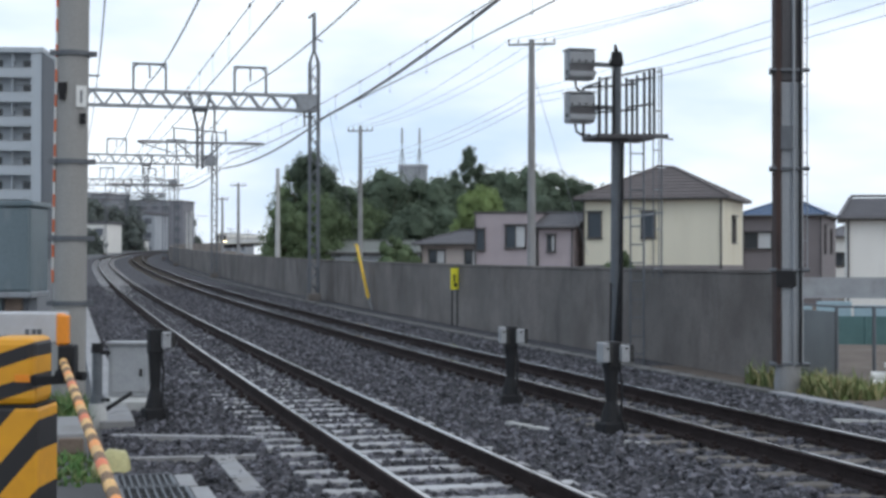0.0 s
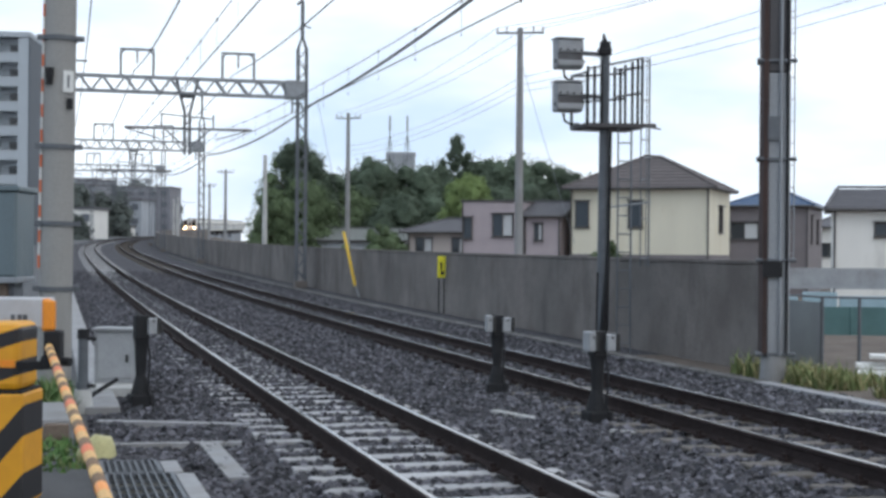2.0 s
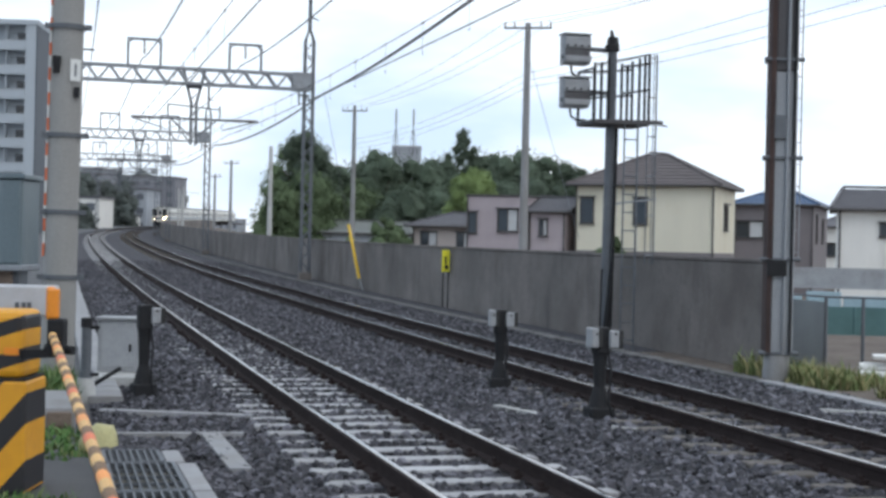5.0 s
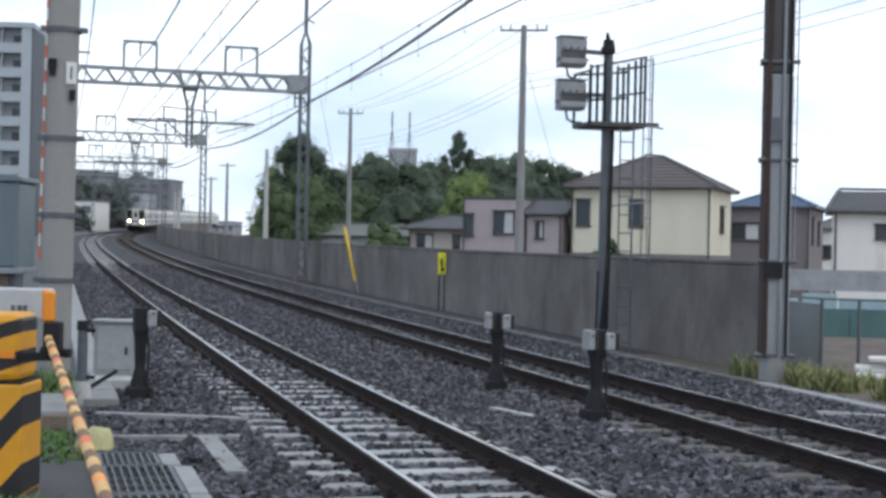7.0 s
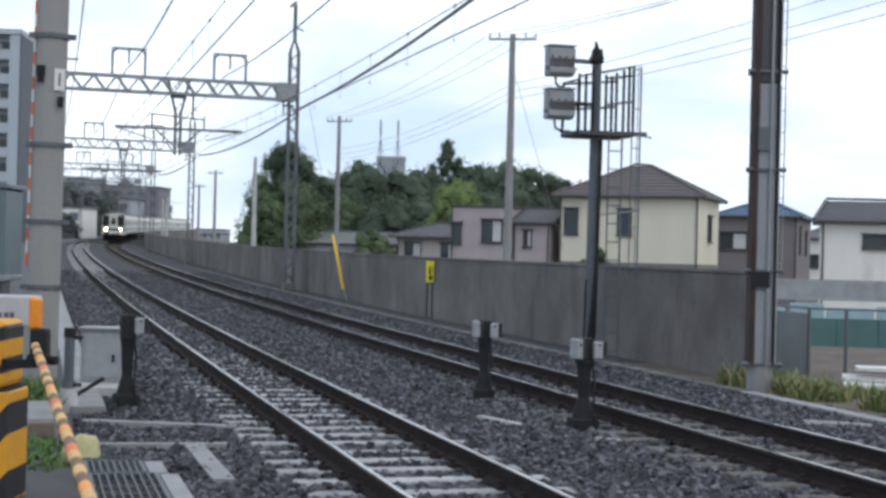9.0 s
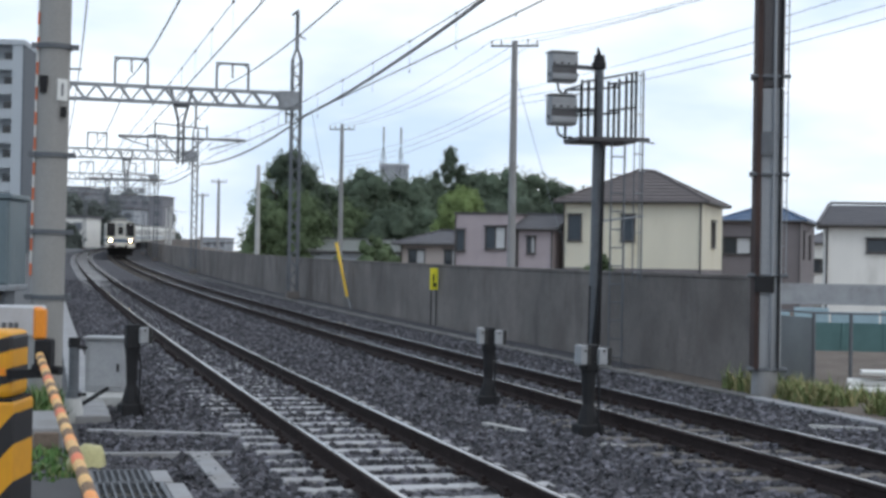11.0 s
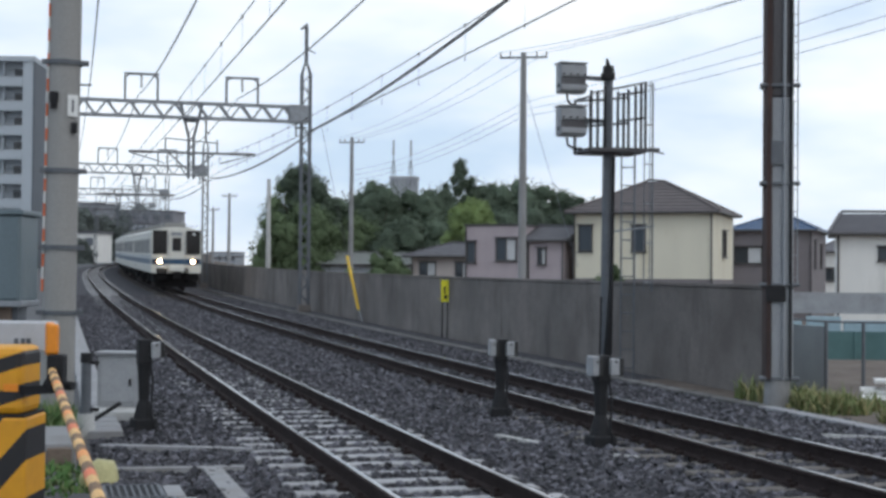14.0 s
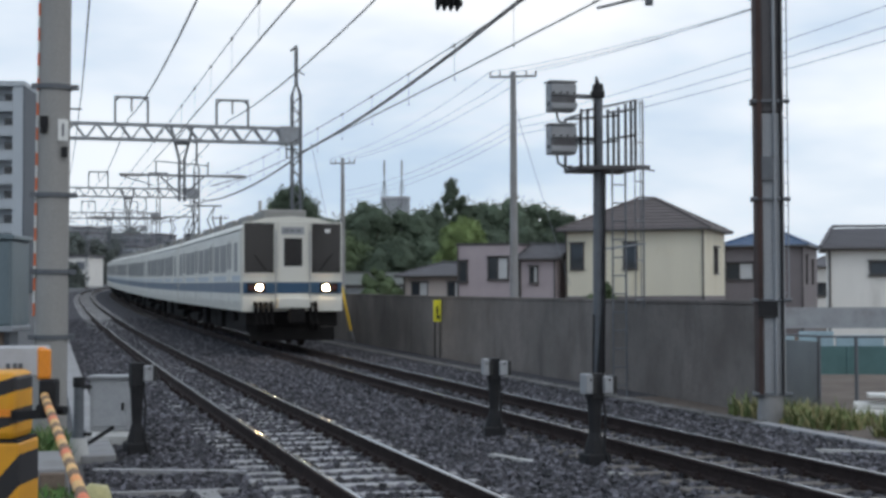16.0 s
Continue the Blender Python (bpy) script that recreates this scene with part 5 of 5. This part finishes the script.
def build_lot():
    root = thing("chain_fence", pose(0, 0, 0), "thin grey steel post fence with green screening net", "fence")
    pts = [(5.55, 27.8), (6.29, 24.0), (6.85, 23.8), (8.2, 23.4), (9.6, 23.0), (11.0, 22.6)]
    zt, zb = 0.86, -0.42
    for (x, y) in pts:
        part("post", rod(B(), (x, y, zb), (x, y, zt), 0.03, seg=10), M["steel"], root)
    for p, q in zip(pts, pts[1:]):
        for z in (zt,):
            part("rail", rod(B(), (*p, z), (*q, z), 0.018, seg=8), M["steel"], root)
    # green screen further back in the lot
    scr = thing("screen_net", pose(0, 0, 0), "green construction net on a frame with pale blue sheet above", "net")
    part("net", box(B(), (10.6, 33.8, 0.02), (8.2, 0.05, 0.66), -6), M["net"], scr, "teal green net")
    for k in range(9):
        part("fold", rod(B(), (6.7 + k * 0.95, 34.18 - k * 0.1, -0.3), (6.7 + k * 0.95, 34.18 - k * 0.1, 0.34), 0.03, seg=6), M["net"], scr)
    for k, (x, w, z, h) in enumerate(((7.9, 1.0, 0.42, 0.3), (8.9, 0.8, 0.5, 0.38), (9.9, 1.1, 0.44, 0.32), (11.1, 1.2, 0.47, 0.36), (12.5, 1.3, 0.43, 0.3))):
        part("sheet", box(B(), (x, 34.3 - (x - 7.9) * 0.105, z), (w, 0.08, h), -6, bevel=0.02), M["lblue"], scr, "pale blue sheet")
    part("top_panel", box(B(), (10.4, 34.6, 1.0), (8.8, 0.1, 0.5), -6), M["lgrey"], scr, "grey panel")
    side = thing("side_screen", pose(0, 0, 0), "blue grey screening sheet on the fence return", "screen")
    d = Vector((6.29 - 5.55, 24.0 - 27.8, 0))
    part("sheet", box(B(), (5.95, 25.95, 0.22), (d.length - 0.1, 0.02, 1.1), math.degrees(math.atan2(d.y, d.x))), M["screen"], side)
    part("hem", box(B(), (5.93, 25.95, -0.36), (d.length - 0.1, 0.03, 0.06), math.degrees(math.atan2(d.y, d.x))), M["net"], side)
    car = thing("covered_stack", pose(7.2, 22.6, -0.46, 0, 0, -14), "small stack of pale pipes under white sheet", "stack")
    for i in range(4):
        part("pipe", rod(B(), (-0.7, i * 0.16, 0.14 + 0.1 * (i % 2)), (1.3, i * 0.16, 0.14 + 0.1 * (i % 2)), 0.07, seg=12), M["white"], car)
    part("rack", box(B(), (0.3, 0.25, 0.42), (1.6, 0.5, 0.06), bevel=0.01), M["white"], car)
    shed = thing("end_post", trk_pose(19.45, WALL + 0.1, -0.3), "narrow concrete end post of the wall", "post")
    part("end_pillar", box(B(), (0.03, -0.05, 0.86), (0.34, 0.22, 1.72), bevel=0.012), M["wall"], shed)


build_lot()


def blades(name, label, spots, mats, seed, h=(0.15, 0.4), lean=0.3):
    """Tufts of narrow blades joined into one mass of weeds."""
    rnd = random.Random(seed)
    vs, fs, mi = [], [], []
    for x, y, z, s in spots:
        for k in range(7):
            a = rnd.uniform(0, 6.28)
            hh = rnd.uniform(*h) * s
            w = rnd.uniform(0.008, 0.02)
            bx, by = x + rnd.uniform(-0.07, 0.07), y + rnd.uniform(-0.07, 0.07)
            dx, dy = math.cos(a), math.sin(a)
            l = rnd.uniform(0.1, 1) * lean * hh
            i = len(vs)
            vs += [(bx - dy * w, by + dx * w, z), (bx + dy * w, by - dx * w, z), (bx + dx * l * 0.5 + dy * w * 0.8, by + dy * l * 0.5 - dx * w * 0.8, z + hh * 0.6),
                   (bx + dx * l * 0.5 - dy * w * 0.8, by + dy * l * 0.5 + dx * w * 0.8, z + hh * 0.6), (bx + dx * l * 1.3, by + dy * l * 1.3, z + hh)]
            fs += [(i, i + 1, i + 2, i + 3), (i + 3, i + 2, i + 4)]
            m = 1 if rnd.random() < 0.4 else 0
            mi += [m, m]
    me = bpy.data.meshes.new(name)
    me.from_pydata(vs, [], fs)
    for m in mats:
        me.materials.append(m)
    me.polygons.foreach_set("material_index", mi)
    return tagged(new(name, me), label, "weeds", kind="stuff")


def build_weeds():
    rnd = random.Random(5)
    spots = []
    for i in range(1700):
        u, o = rnd.uniform(12.0, 19.7), 9.75 + abs(rnd.gauss(0, 0.9))
        if o > 13 or noise.noise(Vector((u * 0.9, o * 0.9, 3))) < -0.02 or (u > 18.7 and o < 10.3):
            continue
        p = trk(u, o, ground_z(u, o) - 0.02)
        spots.append((*p, rnd.uniform(0.5, 1.3) * (1.0 if u < 19.2 else 0.7)))
    for i in range(34):
        u, o = rnd.gauss(19.2, 0.35), rnd.uniform(9.75, 10.2)
        spots.append((*trk(u, o, -0.24), rnd.uniform(0.6, 1.7)))
    blades("weeds", "green and yellowed weeds along the wall end and lot", spots, [M["grass"], M["dry"]], 7, (0.1, 0.3), 0.8)
    spots = []
    for i in range(260):
        x, y = rnd.uniform(-3.4, -2.45), rnd.uniform(8.6, 9.6)
        spots.append((x, y, -0.22, rnd.uniform(0.25, 0.6)))
    for i in range(420):
        p = trk(rnd.uniform(15.0, 17.7), rnd.uniform(-0.4, 0.3), -0.22)
        spots.append((*p, rnd.uniform(0.6, 1.5)))
    for i in range(60):
        p = trk(rnd.uniform(11.8, 13.4), rnd.uniform(-0.1, 0.4), -0.22)
        spots.append((*p, rnd.uniform(0.2, 0.6)))
    blades("weeds", "tufts of green weeds round the barrier machine", spots, [M["grass2"], M["grass"]], 8, (0.06, 0.24), 0.9)


M["grass2"] = mat("green_weeds", (0.07, 0.15, 0.035), 0.8, 0.5, 2, 9, 0)
build_weeds()


# ---- trees ----
ICO = bmesh.new()
bmesh.ops.create_icosphere(ICO, subdivisions=2, radius=1.0)
ICO_V = [v.co.copy() for v in ICO.verts]
ICO_F = [[v.index for v in f.verts] for f in ICO.faces]
ICO.free()


def crown_mesh(lobes, n, size, floor, ceil, rnd, leafy=1.0):
    """Uneven lobes of foliage: a ragged inner mass under a shell of small leaf blades."""
    vs, fs = [], []
    for c, r in lobes:
        j = len(vs)
        vs += [c + v * r * (0.66 + 0.3 * noise.noise((c + v * r) * (1.6 / max(r, 0.2)))) for v in ICO_V]
        fs += [[j + k for k in f] for f in ICO_F]
    tot = [r * r for c, r in lobes]
    pick = rnd.choices(range(len(lobes)), tot, k=n)
    for q in pick:
        c, r = lobes[q]
        d = Vector((rnd.gauss(0, 1), rnd.gauss(0, 1), rnd.gauss(0.15, 1))).normalized()
        reach = 0.86 + 0.42 * noise.noise((c + d * r) * 1.1) + 0.3 * noise.noise((c + d * r) * 3.1)
        p = c + d * r * (reach + rnd.uniform(-0.16, 0.1) + 0.2 * leafy * max(0, rnd.gauss(0, 0.6)))
        if p.z < floor or p.z > ceil:
            continue
        s = rnd.uniform(0.6, 1.4) * size
        nr = (d * 0.8 + Vector((rnd.gauss(0, 0.6), rnd.gauss(0, 0.6), rnd.gauss(0.35, 0.6)))).normalized()
        b = nr.orthogonal().normalized()
        b = Matrix.Rotation(rnd.uniform(0, 6.28), 3, nr) @ b
        t = nr.cross(b)
        j = len(vs)
        vs += [p - b * s, p + t * s * 0.45, p + b * s, p - t * s * 0.5]
        fs.append((j, j + 1, j + 2, j + 3))
    me = bpy.data.meshes.new("crown")
    me.from_pydata([tuple(v) for v in vs], [], fs)
    return me


def build_tree(x, y, z0, top, width, mat_leaf, kind, seed, n=1800):
    rnd = random.Random(seed)
    root = thing("tree", pose(x, y, z0), {"round": "broad leafy tree with a dense dark green crown", "light": "rounded light green tree", "cone": "tall dark conifer with an uneven spire",
                                           "bush": "low leafy green bush behind the wall"}[kind], "tree", "trees behind the houses")
    h = top - z0
    bm = B()
    rod(bm, (0, 0, 0), (0.1, 0, h * 0.6), 0.02 * h, 0.009 * h, seg=8)
    for k in range(6):
        a = rnd.uniform(0, 6.28)
        zz = h * rnd.uniform(0.3, 0.55)
        rod(bm, (0.05, 0, zz), (math.cos(a) * width * 0.3, math.sin(a) * width * 0.3, zz + h * 0.22), 0.009 * h, 0.003 * h, seg=6)
    part("trunk", bm, M["trunk"], root)
    lobes = []
    if kind == "cone":
        for k in range(46):
            f = (k / 45) ** 0.8
            a = k * 2.4
            reach = (1 - f) ** 0.85 * width * 0.5 * rnd.uniform(0.35, 1.05)
            lobes.append((Vector((math.cos(a) * reach, math.sin(a) * reach, h * (0.38 + 0.58 * f) - reach * 0.12)), width * (0.045 + 0.085 * (1 - f)) * rnd.uniform(0.8, 1.2)))
    elif kind == "light":
        for k in range(20):
            a, f = k * 2.4, (k + 0.5) / 20
            rr = width * 0.33 * math.sqrt(f)
            lobes.append((Vector((math.cos(a) * rr, math.sin(a) * rr, h * (0.83 - 0.33 * f * f) + rnd.uniform(-0.1, 0.1))), width * rnd.uniform(0.13, 0.18)))
    else:
        for k in range(34):
            a, f = rnd.uniform(0, 6.28), (k + 0.5) / 34
            prof = math.sqrt(max(0.0, 1 - ((f - 0.42) / 0.6) ** 2))
            rr = width * 0.36 * prof * math.sqrt(rnd.random())
            size = width * (0.13 + 0.12 * prof) * rnd.uniform(0.6, 1.25)
            lobes.append((Vector((math.cos(a) * rr, math.sin(a) * rr, h * (0.1 + 0.83 * f) - size * 0.35)), size))
    far = 1.0 if y < 200 else 2.6
    size = {"round": 0.115, "light": 0.085, "cone": 0.10, "bush": 0.07}[kind] * far
    me = crown_mesh(lobes, n, size, 0.1, h * 1.03, rnd, 0.6 if kind == "light" else 1.3)
    me.materials.append(mat_leaf)
    ob = new("crown", me)
    ob.parent = root


TREES = (
    (-11.7, 106, 9.0, 3.8, "mid", "round"), (-10.5, 104, 10.2, 3.8, "dark", "round"), (-11.7, 100, 6.2, 2.8, "mid", "round"), (-10.2, 101, 7.0, 4.2, "mid", "round"),
    (-8.8, 108, 8.0, 4.6, "dark", "round"), (-8.6, 104, 5.6, 3.6, "mid", "round"), (-5.2, 112, 9.3, 5.0, "dark", "round"), (-2.9, 113, 8.7, 5.0, "dark", "round"),
    (-0.6, 116, 9.0, 5.2, "dark", "round"), (1.1, 117, 11.3, 5.6, "dark", "cone"), (10.6, 119, 8.8, 4.4, "dark", "round"), (12.5, 118, 7.6, 4.4, "dark", "round"), (-7.0, 112, 8.4, 4.6, "dark", "round"), (4.1, 120, 9.8, 5.0, "dark", "round"), (2.9, 118, 9.5, 5.0, "dark", "round"), (5.4, 118, 9.9, 5.2, "dark", "round"),
    (7.6, 119, 9.7, 5.0, "dark", "round"), (9.6, 120, 9.3, 4.6, "dark", "round"), (11.6, 121, 8.0, 4.4, "dark", "round"), (13.4, 122, 7.0, 4.2, "dark", "round"),
    (1.55, 96, 7.4, 3.4, "light", "light"), (0.2, 97, 4.6, 1.8, "light", "light"), (-3.4, 104, 6.0, 4.6, "dark", "round"), (3.9, 108, 7.0, 5.0, "dark", "round"), (7.0, 108, 7.0, 5.0, "dark", "round"),
    (-6.4, 107, 6.4, 4.0, "mid", "round"), (0.4, 108, 6.6, 4.6, "dark", "round"), (-1.4, 121, 8.2, 5.0, "dark", "round"), (15.0, 124, 6.0, 4.2, "dark", "round"),
)
for i, (x, y, top, w, shade, kind) in enumerate(TREES):
    build_tree(x, y, -0.6, top, w * 1.25, M["leaf_" + shade], kind, 100 + i, 9500)
for i, (x, y, top, w) in enumerate(((-3.9, 86, 3.5, 2.3), (-3.0, 88, 3.0, 1.8), (-5.6, 84, 2.1, 1.6), (8.0, 69.5, 2.35, 1.0), (-8.8, 86, 2.0, 1.4), (-2.3, 80, 2.1, 1.0), (7.3, 68.5, 1.75, 1.8))):
    build_tree(x, y, -0.8, top, w, M["leaf_mid"], "bush", 200 + i, 2600)


# ---- distance ----
def build_block(label, x, y, w, d, z0, z1, ang, wall, floors, bays, cat="building"):
    root = thing("building", pose(x, y, z0, 0, 0, ang), label, cat, "distant buildings")
    h = z1 - z0
    part("wall", box(B(), (0, d / 2, h / 2), (w, d, h)), wall, root)
    part("roof", box(B(), (0, d / 2, h + 0.2), (w + 0.5, d + 0.5, 0.4)), M["roofgrey"], root)
    for i in range(floors):
        for k in range(bays):
            px = -w / 2 + w * (k + 0.5) / bays
            pz = h * (i + 0.55) / floors
            win = part("window", box(B(), (px, -0.02, pz), (w / bays * 0.5, 0.12, h / floors * 0.42)), M["farwin"], root)
            part("sill", box(B(), (px, -0.08, pz - h / floors * 0.24), (w / bays * 0.56, 0.2, 0.12)), wall, win)
    return root


build_block("distant dark brown apartment block", -78.5, 330, 11, 12, 3, 12.0, -8, M["far2"], 4, 6)
build_block("distant grey brown tall building", -87.0, 345, 9, 12, 3, 18.0, -8, M["far2"], 5, 4)
build_block("distant pale grey low building", -69.5, 320, 6.0, 9, 3, 12.5, -8, M["far1"], 3, 2)
build_block("distant mauve grey tall building", -76, 372, 12, 9, 3, 17.5, -8, M["far2"], 5, 4)
build_block("distant small white two storey house", -63.0, 250, 5.5, 7, 2, 8.5, -8, M["offwhite"], 2, 2, "house")
build_block("distant pale pink shed", -70.0, 305, 6.5, 6, 3, 6.4, -8, M["offwhite"], 1, 2, "shed")
for k, (x, w, z1) in enumerate(((-118, 14, 12), (-96, 12, 17), (-80, 10, 14), (-66, 12, 13), (-52, 12, 10), (-40, 14, 9))):
    build_block("far pale building beyond the curve", x, 610 + 12 * (k % 3), w, 14, 0, 8.5 + 0.15 * z1, -6, M["far1"], 2, 4)
M["leaf_far"] = mat("far_foliage", (0.10, 0.115, 0.105), 0.9, 0.35, 0.5, 2, 0)
for i, (x, y, top, w) in enumerate(((-58.5, 232, 7.2, 4.0), (-60.5, 236, 6.2, 4.0), (-82, 390, 21, 12), (-90, 392, 20, 12), (-74, 392, 17, 10), (-98, 390, 19, 12), (-75.5, 300, 13.5, 7.0), (-71.0, 303, 12.0, 6.0), (-79, 306, 14.5, 7.0), (-83, 308, 13, 7), (-67, 300, 10.5, 5.0), (-74, 296, 12.5, 6.0), (-78, 296, 13.5, 6.0), (-69, 306, 14.0, 6.0), (-86, 300, 15.0, 7.0), (-81.5, 294, 12.0, 6.0))):
    build_tree(x, y, 2, top + (2.5 if 290 < y < 320 else 0), w * 1.15, M["leaf_far"], "round", 300 + i, 2600)


def build_apartment():
    root = thing("apartment_block", pose(-49.1, 171, 0.6, 0, 0, 4), "tall white apartment block with balconies and a dark side", "building")
    h, n = 26.0, 9
    part("wall", box(B(), (-9, 5.6, h / 2), (18, 8.4, h)), M["apart"], root)
    part("side_wall", box(B(), (0.06, 4.4, h / 2), (0.2, 8.6, h + 0.4)), M["apartside"], root, "dark side wall")
    part("edge_pier", box(B(), (-0.62, 0.75, h / 2), (1.2, 1.4, h)), M["apart"], root, "pale corner pier")
    part("roof", box(B(), (-9, 5.0, h + 0.3), (18.4, 10.2, 0.6)), M["apart"], root)
    f = h / n
    for i in range(n):
        bal = part("balcony", box(B(), (-9.7, 0.1, i * f + 0.6), (16.9, 0.12, 0.95)), M["apart"], root)
        part("slab", box(B(), (-9.7, 0.65, i * f), (17.0, 1.3, 0.2)), M["apart"], bal)
        part("rail_cap", box(B(), (-9.7, 0.08, i * f + 1.1), (16.9, 0.18, 0.06)), M["lgrey"], bal)
        for k in range(5):
            win = part("window", box(B(), (-1.95 - k * 3.4, 1.38, i * f + 1.15), (1.0, 0.08, 2.0)), M["glass"], root)
            part("partition", box(B(), (-3.5 - k * 3.4, 0.75, i * f + f / 2), (0.12, 1.1, f - 0.2)), M["apart"], win)
            part("laundry_rail", box(B(), (-2.2 - k * 3.4, 0.45, i * f + 1.9), (1.6, 0.05, 0.05)), M["steel"], win)


build_apartment()


def build_towers():
    root = thing("antenna_building", pose(-8.0, 262, 0), "far pale rooftop block with two lattice antenna towers", "building")
    part("block", box(B(), (0.2, 3, 9.5), (5.0, 6, 19.4)), M["far1"], root)
    part("parapet", box(B(), (0.2, 3, 19.4), (5.3, 6.3, 0.5)), M["far1"], root)
    for x in (-1.75, 1.4):
        tw = part("antenna_tower", rod(B(), (x, 0, 18), (x, 0, 26.0), 0.12, 0.09, seg=6), M["steel"], root)
        for s in (-1, 1):
            part("strut", bar(B(), (x + s * 0.75, 0, 18), (x + s * 0.1, 0, 22.5), 0.1), M["steel"], tw)
        for z in (19.5, 21):
            part("cross", bar(B(), (x - 0.5 + (z - 19.5) * 0.15, 0, z), (x + 0.5 - (z - 19.5) * 0.15, 0, z), 0.08), M["steel"], tw)
        part("tip", rod(B(), (x, 0, 23.5), (x, 0, 26.2), 0.2, 0.16, seg=8), M["lgrey"], tw)


build_towers()


# ---- sleepers ----
def build_sleepers():
    for name, centre, mt in (("sleepers_near", TRACK1, M["sleeper"]), ("sleepers_far", TRACK2, M["sleeper2"])):
        root = thing("track_bed", pose(0, 0, 0), "row of worn concrete sleepers set in dark ballast", "track", kind="structure")
        bm = box(B(), (0, 0, 0), (2.0, 0.215, 0.14), bevel=0.018)
        plain = set(bm.faces)
        for s in (-1, 1):
            for k in (-1, 1):
                box(bm, (s * 0.5335 + k * 0.095, 0, 0.085), (0.075, 0.12, 0.045))
                box(bm, (s * 0.5335 + k * 0.105, 0, 0.115), (0.035, 0.05, 0.05))
        for f in bm.faces:
            f.material_index = 0 if f in plain else 1
        me = mesh_of("sleeper", bm, [mt, M["rail_rust"]])
        rnd = random.Random(3)
        far_bm = B()
        for i in range(400):
            u = 3.0 + i * 0.548
            m = trk_pose(u + rnd.uniform(-0.04, 0.04), centre + rnd.uniform(-0.03, 0.03), -0.230 + rnd.uniform(-0.012, 0.006) - (0.022 if centre == TRACK1 else 0.05) * min(1, max(0, (u - 14) / 12)), rnd.uniform(-1.5, 1.5))
            if i < 140:
                ob = new("sleeper", me)
                ob.parent = root
                ob.matrix_basis = m
            else:
                box(far_bm, (0, 0, 0), (2.0, 0.215, 0.14), m=m)
        fo = part("far_sleepers", far_bm, mt, root)
        fo["kind"] = "stuff"


M["sleeper2"] = mat("sleeper_stained", (0.17, 0.15, 0.135), 0.85, 0.25, 5, 40, 0.3, dirt=(0.09, 0.08, 0.07), dirt_at=0.55, spread=0.5)
build_sleepers()


# ---- loose ballast stones ----
def island_mat():
    m = bpy.data.materials.new("ballast_stones")
    m.use_nodes = True
    n, l = m.node_tree.nodes, m.node_tree.links
    b = n["Principled BSDF"]
    g = n.new("ShaderNodeNewGeometry")
    r = n.new("ShaderNodeValToRGB")
    e = r.color_ramp.elements
    e[0].color, e[1].color = (0.015, 0.0152, 0.019, 1), (0.17, 0.165, 0.192, 1)
    k = e.new(0.6)
    k.color = (0.051, 0.0492, 0.059, 1)
    l.new(g.outputs["Random Per Island"], r.inputs["Fac"])
    l.new(r.outputs["Color"], b.inputs["Base Color"])
    b.inputs["Roughness"].default_value = 0.7
    return m


def build_stones():
    rng = np.random.default_rng(4)
    n = 125000
    u = 5.5 + 62 * rng.random(n) ** 2.1 * (0.75 + 0.5 * rng.random(n))
    o = 0.5 + 9.05 * rng.random(n)
    o = np.where((o < 0.9) & ((u > 15.4) | (u < 11.8)), 1.3 + 8.2 * rng.random(n), o)
    cube = np.array([(-1, -1, -1), (1, -1, -1), (1, 1, -1), (-1, 1, -1), (-1, -1, 1), (1, -1, 1), (1, 1, 1), (-1, 1, 1)], float)
    quads = np.array([(0, 3, 2, 1), (4, 5, 6, 7), (0, 1, 5, 4), (1, 2, 6, 5), (2, 3, 7, 6), (3, 0, 4, 7)])
    keep = np.ones(n, bool)
    for r in RAILS:
        keep &= np.abs(o - r) > 0.085
    phase = ((u - 3.0) / 0.548) % 1.0
    between = (np.abs(o - TRACK1) < 1.0) | (np.abs(o - TRACK2) < 1.0)
    on_sleeper = ((phase < 0.16) | (phase > 0.84)) & between
    keep &= ~(on_sleeper & (rng.random(n) < np.where(np.abs(o - TRACK1) < 0.45, np.where(u < 18, 0.97, 0.85), np.where(u < 18, 0.88, 0.8))))
    u, o, between = u[keep], o[keep], between[keep]
    n = len(u)
    base = np.array([trk(a, b, ground_z(a, b)) for a, b in zip(u, o)])
    base[:, 2] += 0.006 + 0.034 * rng.random(n) + 0.012 * between
    size = (0.014 + 0.014 * rng.random(n))[:, None, None] * (0.75 + 0.6 * rng.random((n, 1, 3)))
    c = cube[None] * (1 + 0.4 * (rng.random((n, 8, 3)) - 0.5)) * size
    ax = rng.normal(size=(n, 3))
    ax /= np.linalg.norm(ax, axis=1)[:, None]
    ang = rng.random(n) * 6.283
    k = np.zeros((n, 3, 3))
    k[:, 0, 1], k[:, 0, 2], k[:, 1, 2] = -ax[:, 2], ax[:, 1], -ax[:, 0]
    k -= k.transpose(0, 2, 1)
    rot = np.eye(3) + np.sin(ang)[:, None, None] * k + (1 - np.cos(ang))[:, None, None] * (k @ k)
    vs = c @ rot.transpose(0, 2, 1) + base[:, None, :]
    faces = (quads[None] + 8 * np.arange(n)[:, None, None]).reshape(-1, 4)
    me = bpy.data.meshes.new("ballast_stones")
    me.from_pydata(vs.reshape(-1, 3).tolist(), [], faces.tolist())
    me.materials.append(island_mat())
    tagged(new("ballast_stones", me), "loose angular dark grey ballast stones between the rails", "ballast", kind="stuff")


build_stones()


def motions():
    for i, car in enumerate(CARS):
        walk(car, [(0.5 * k, car_pose(train_u(0.5 * k) + i * (CAR_L + CAR_GAP))) for k in range(33)])


motions()
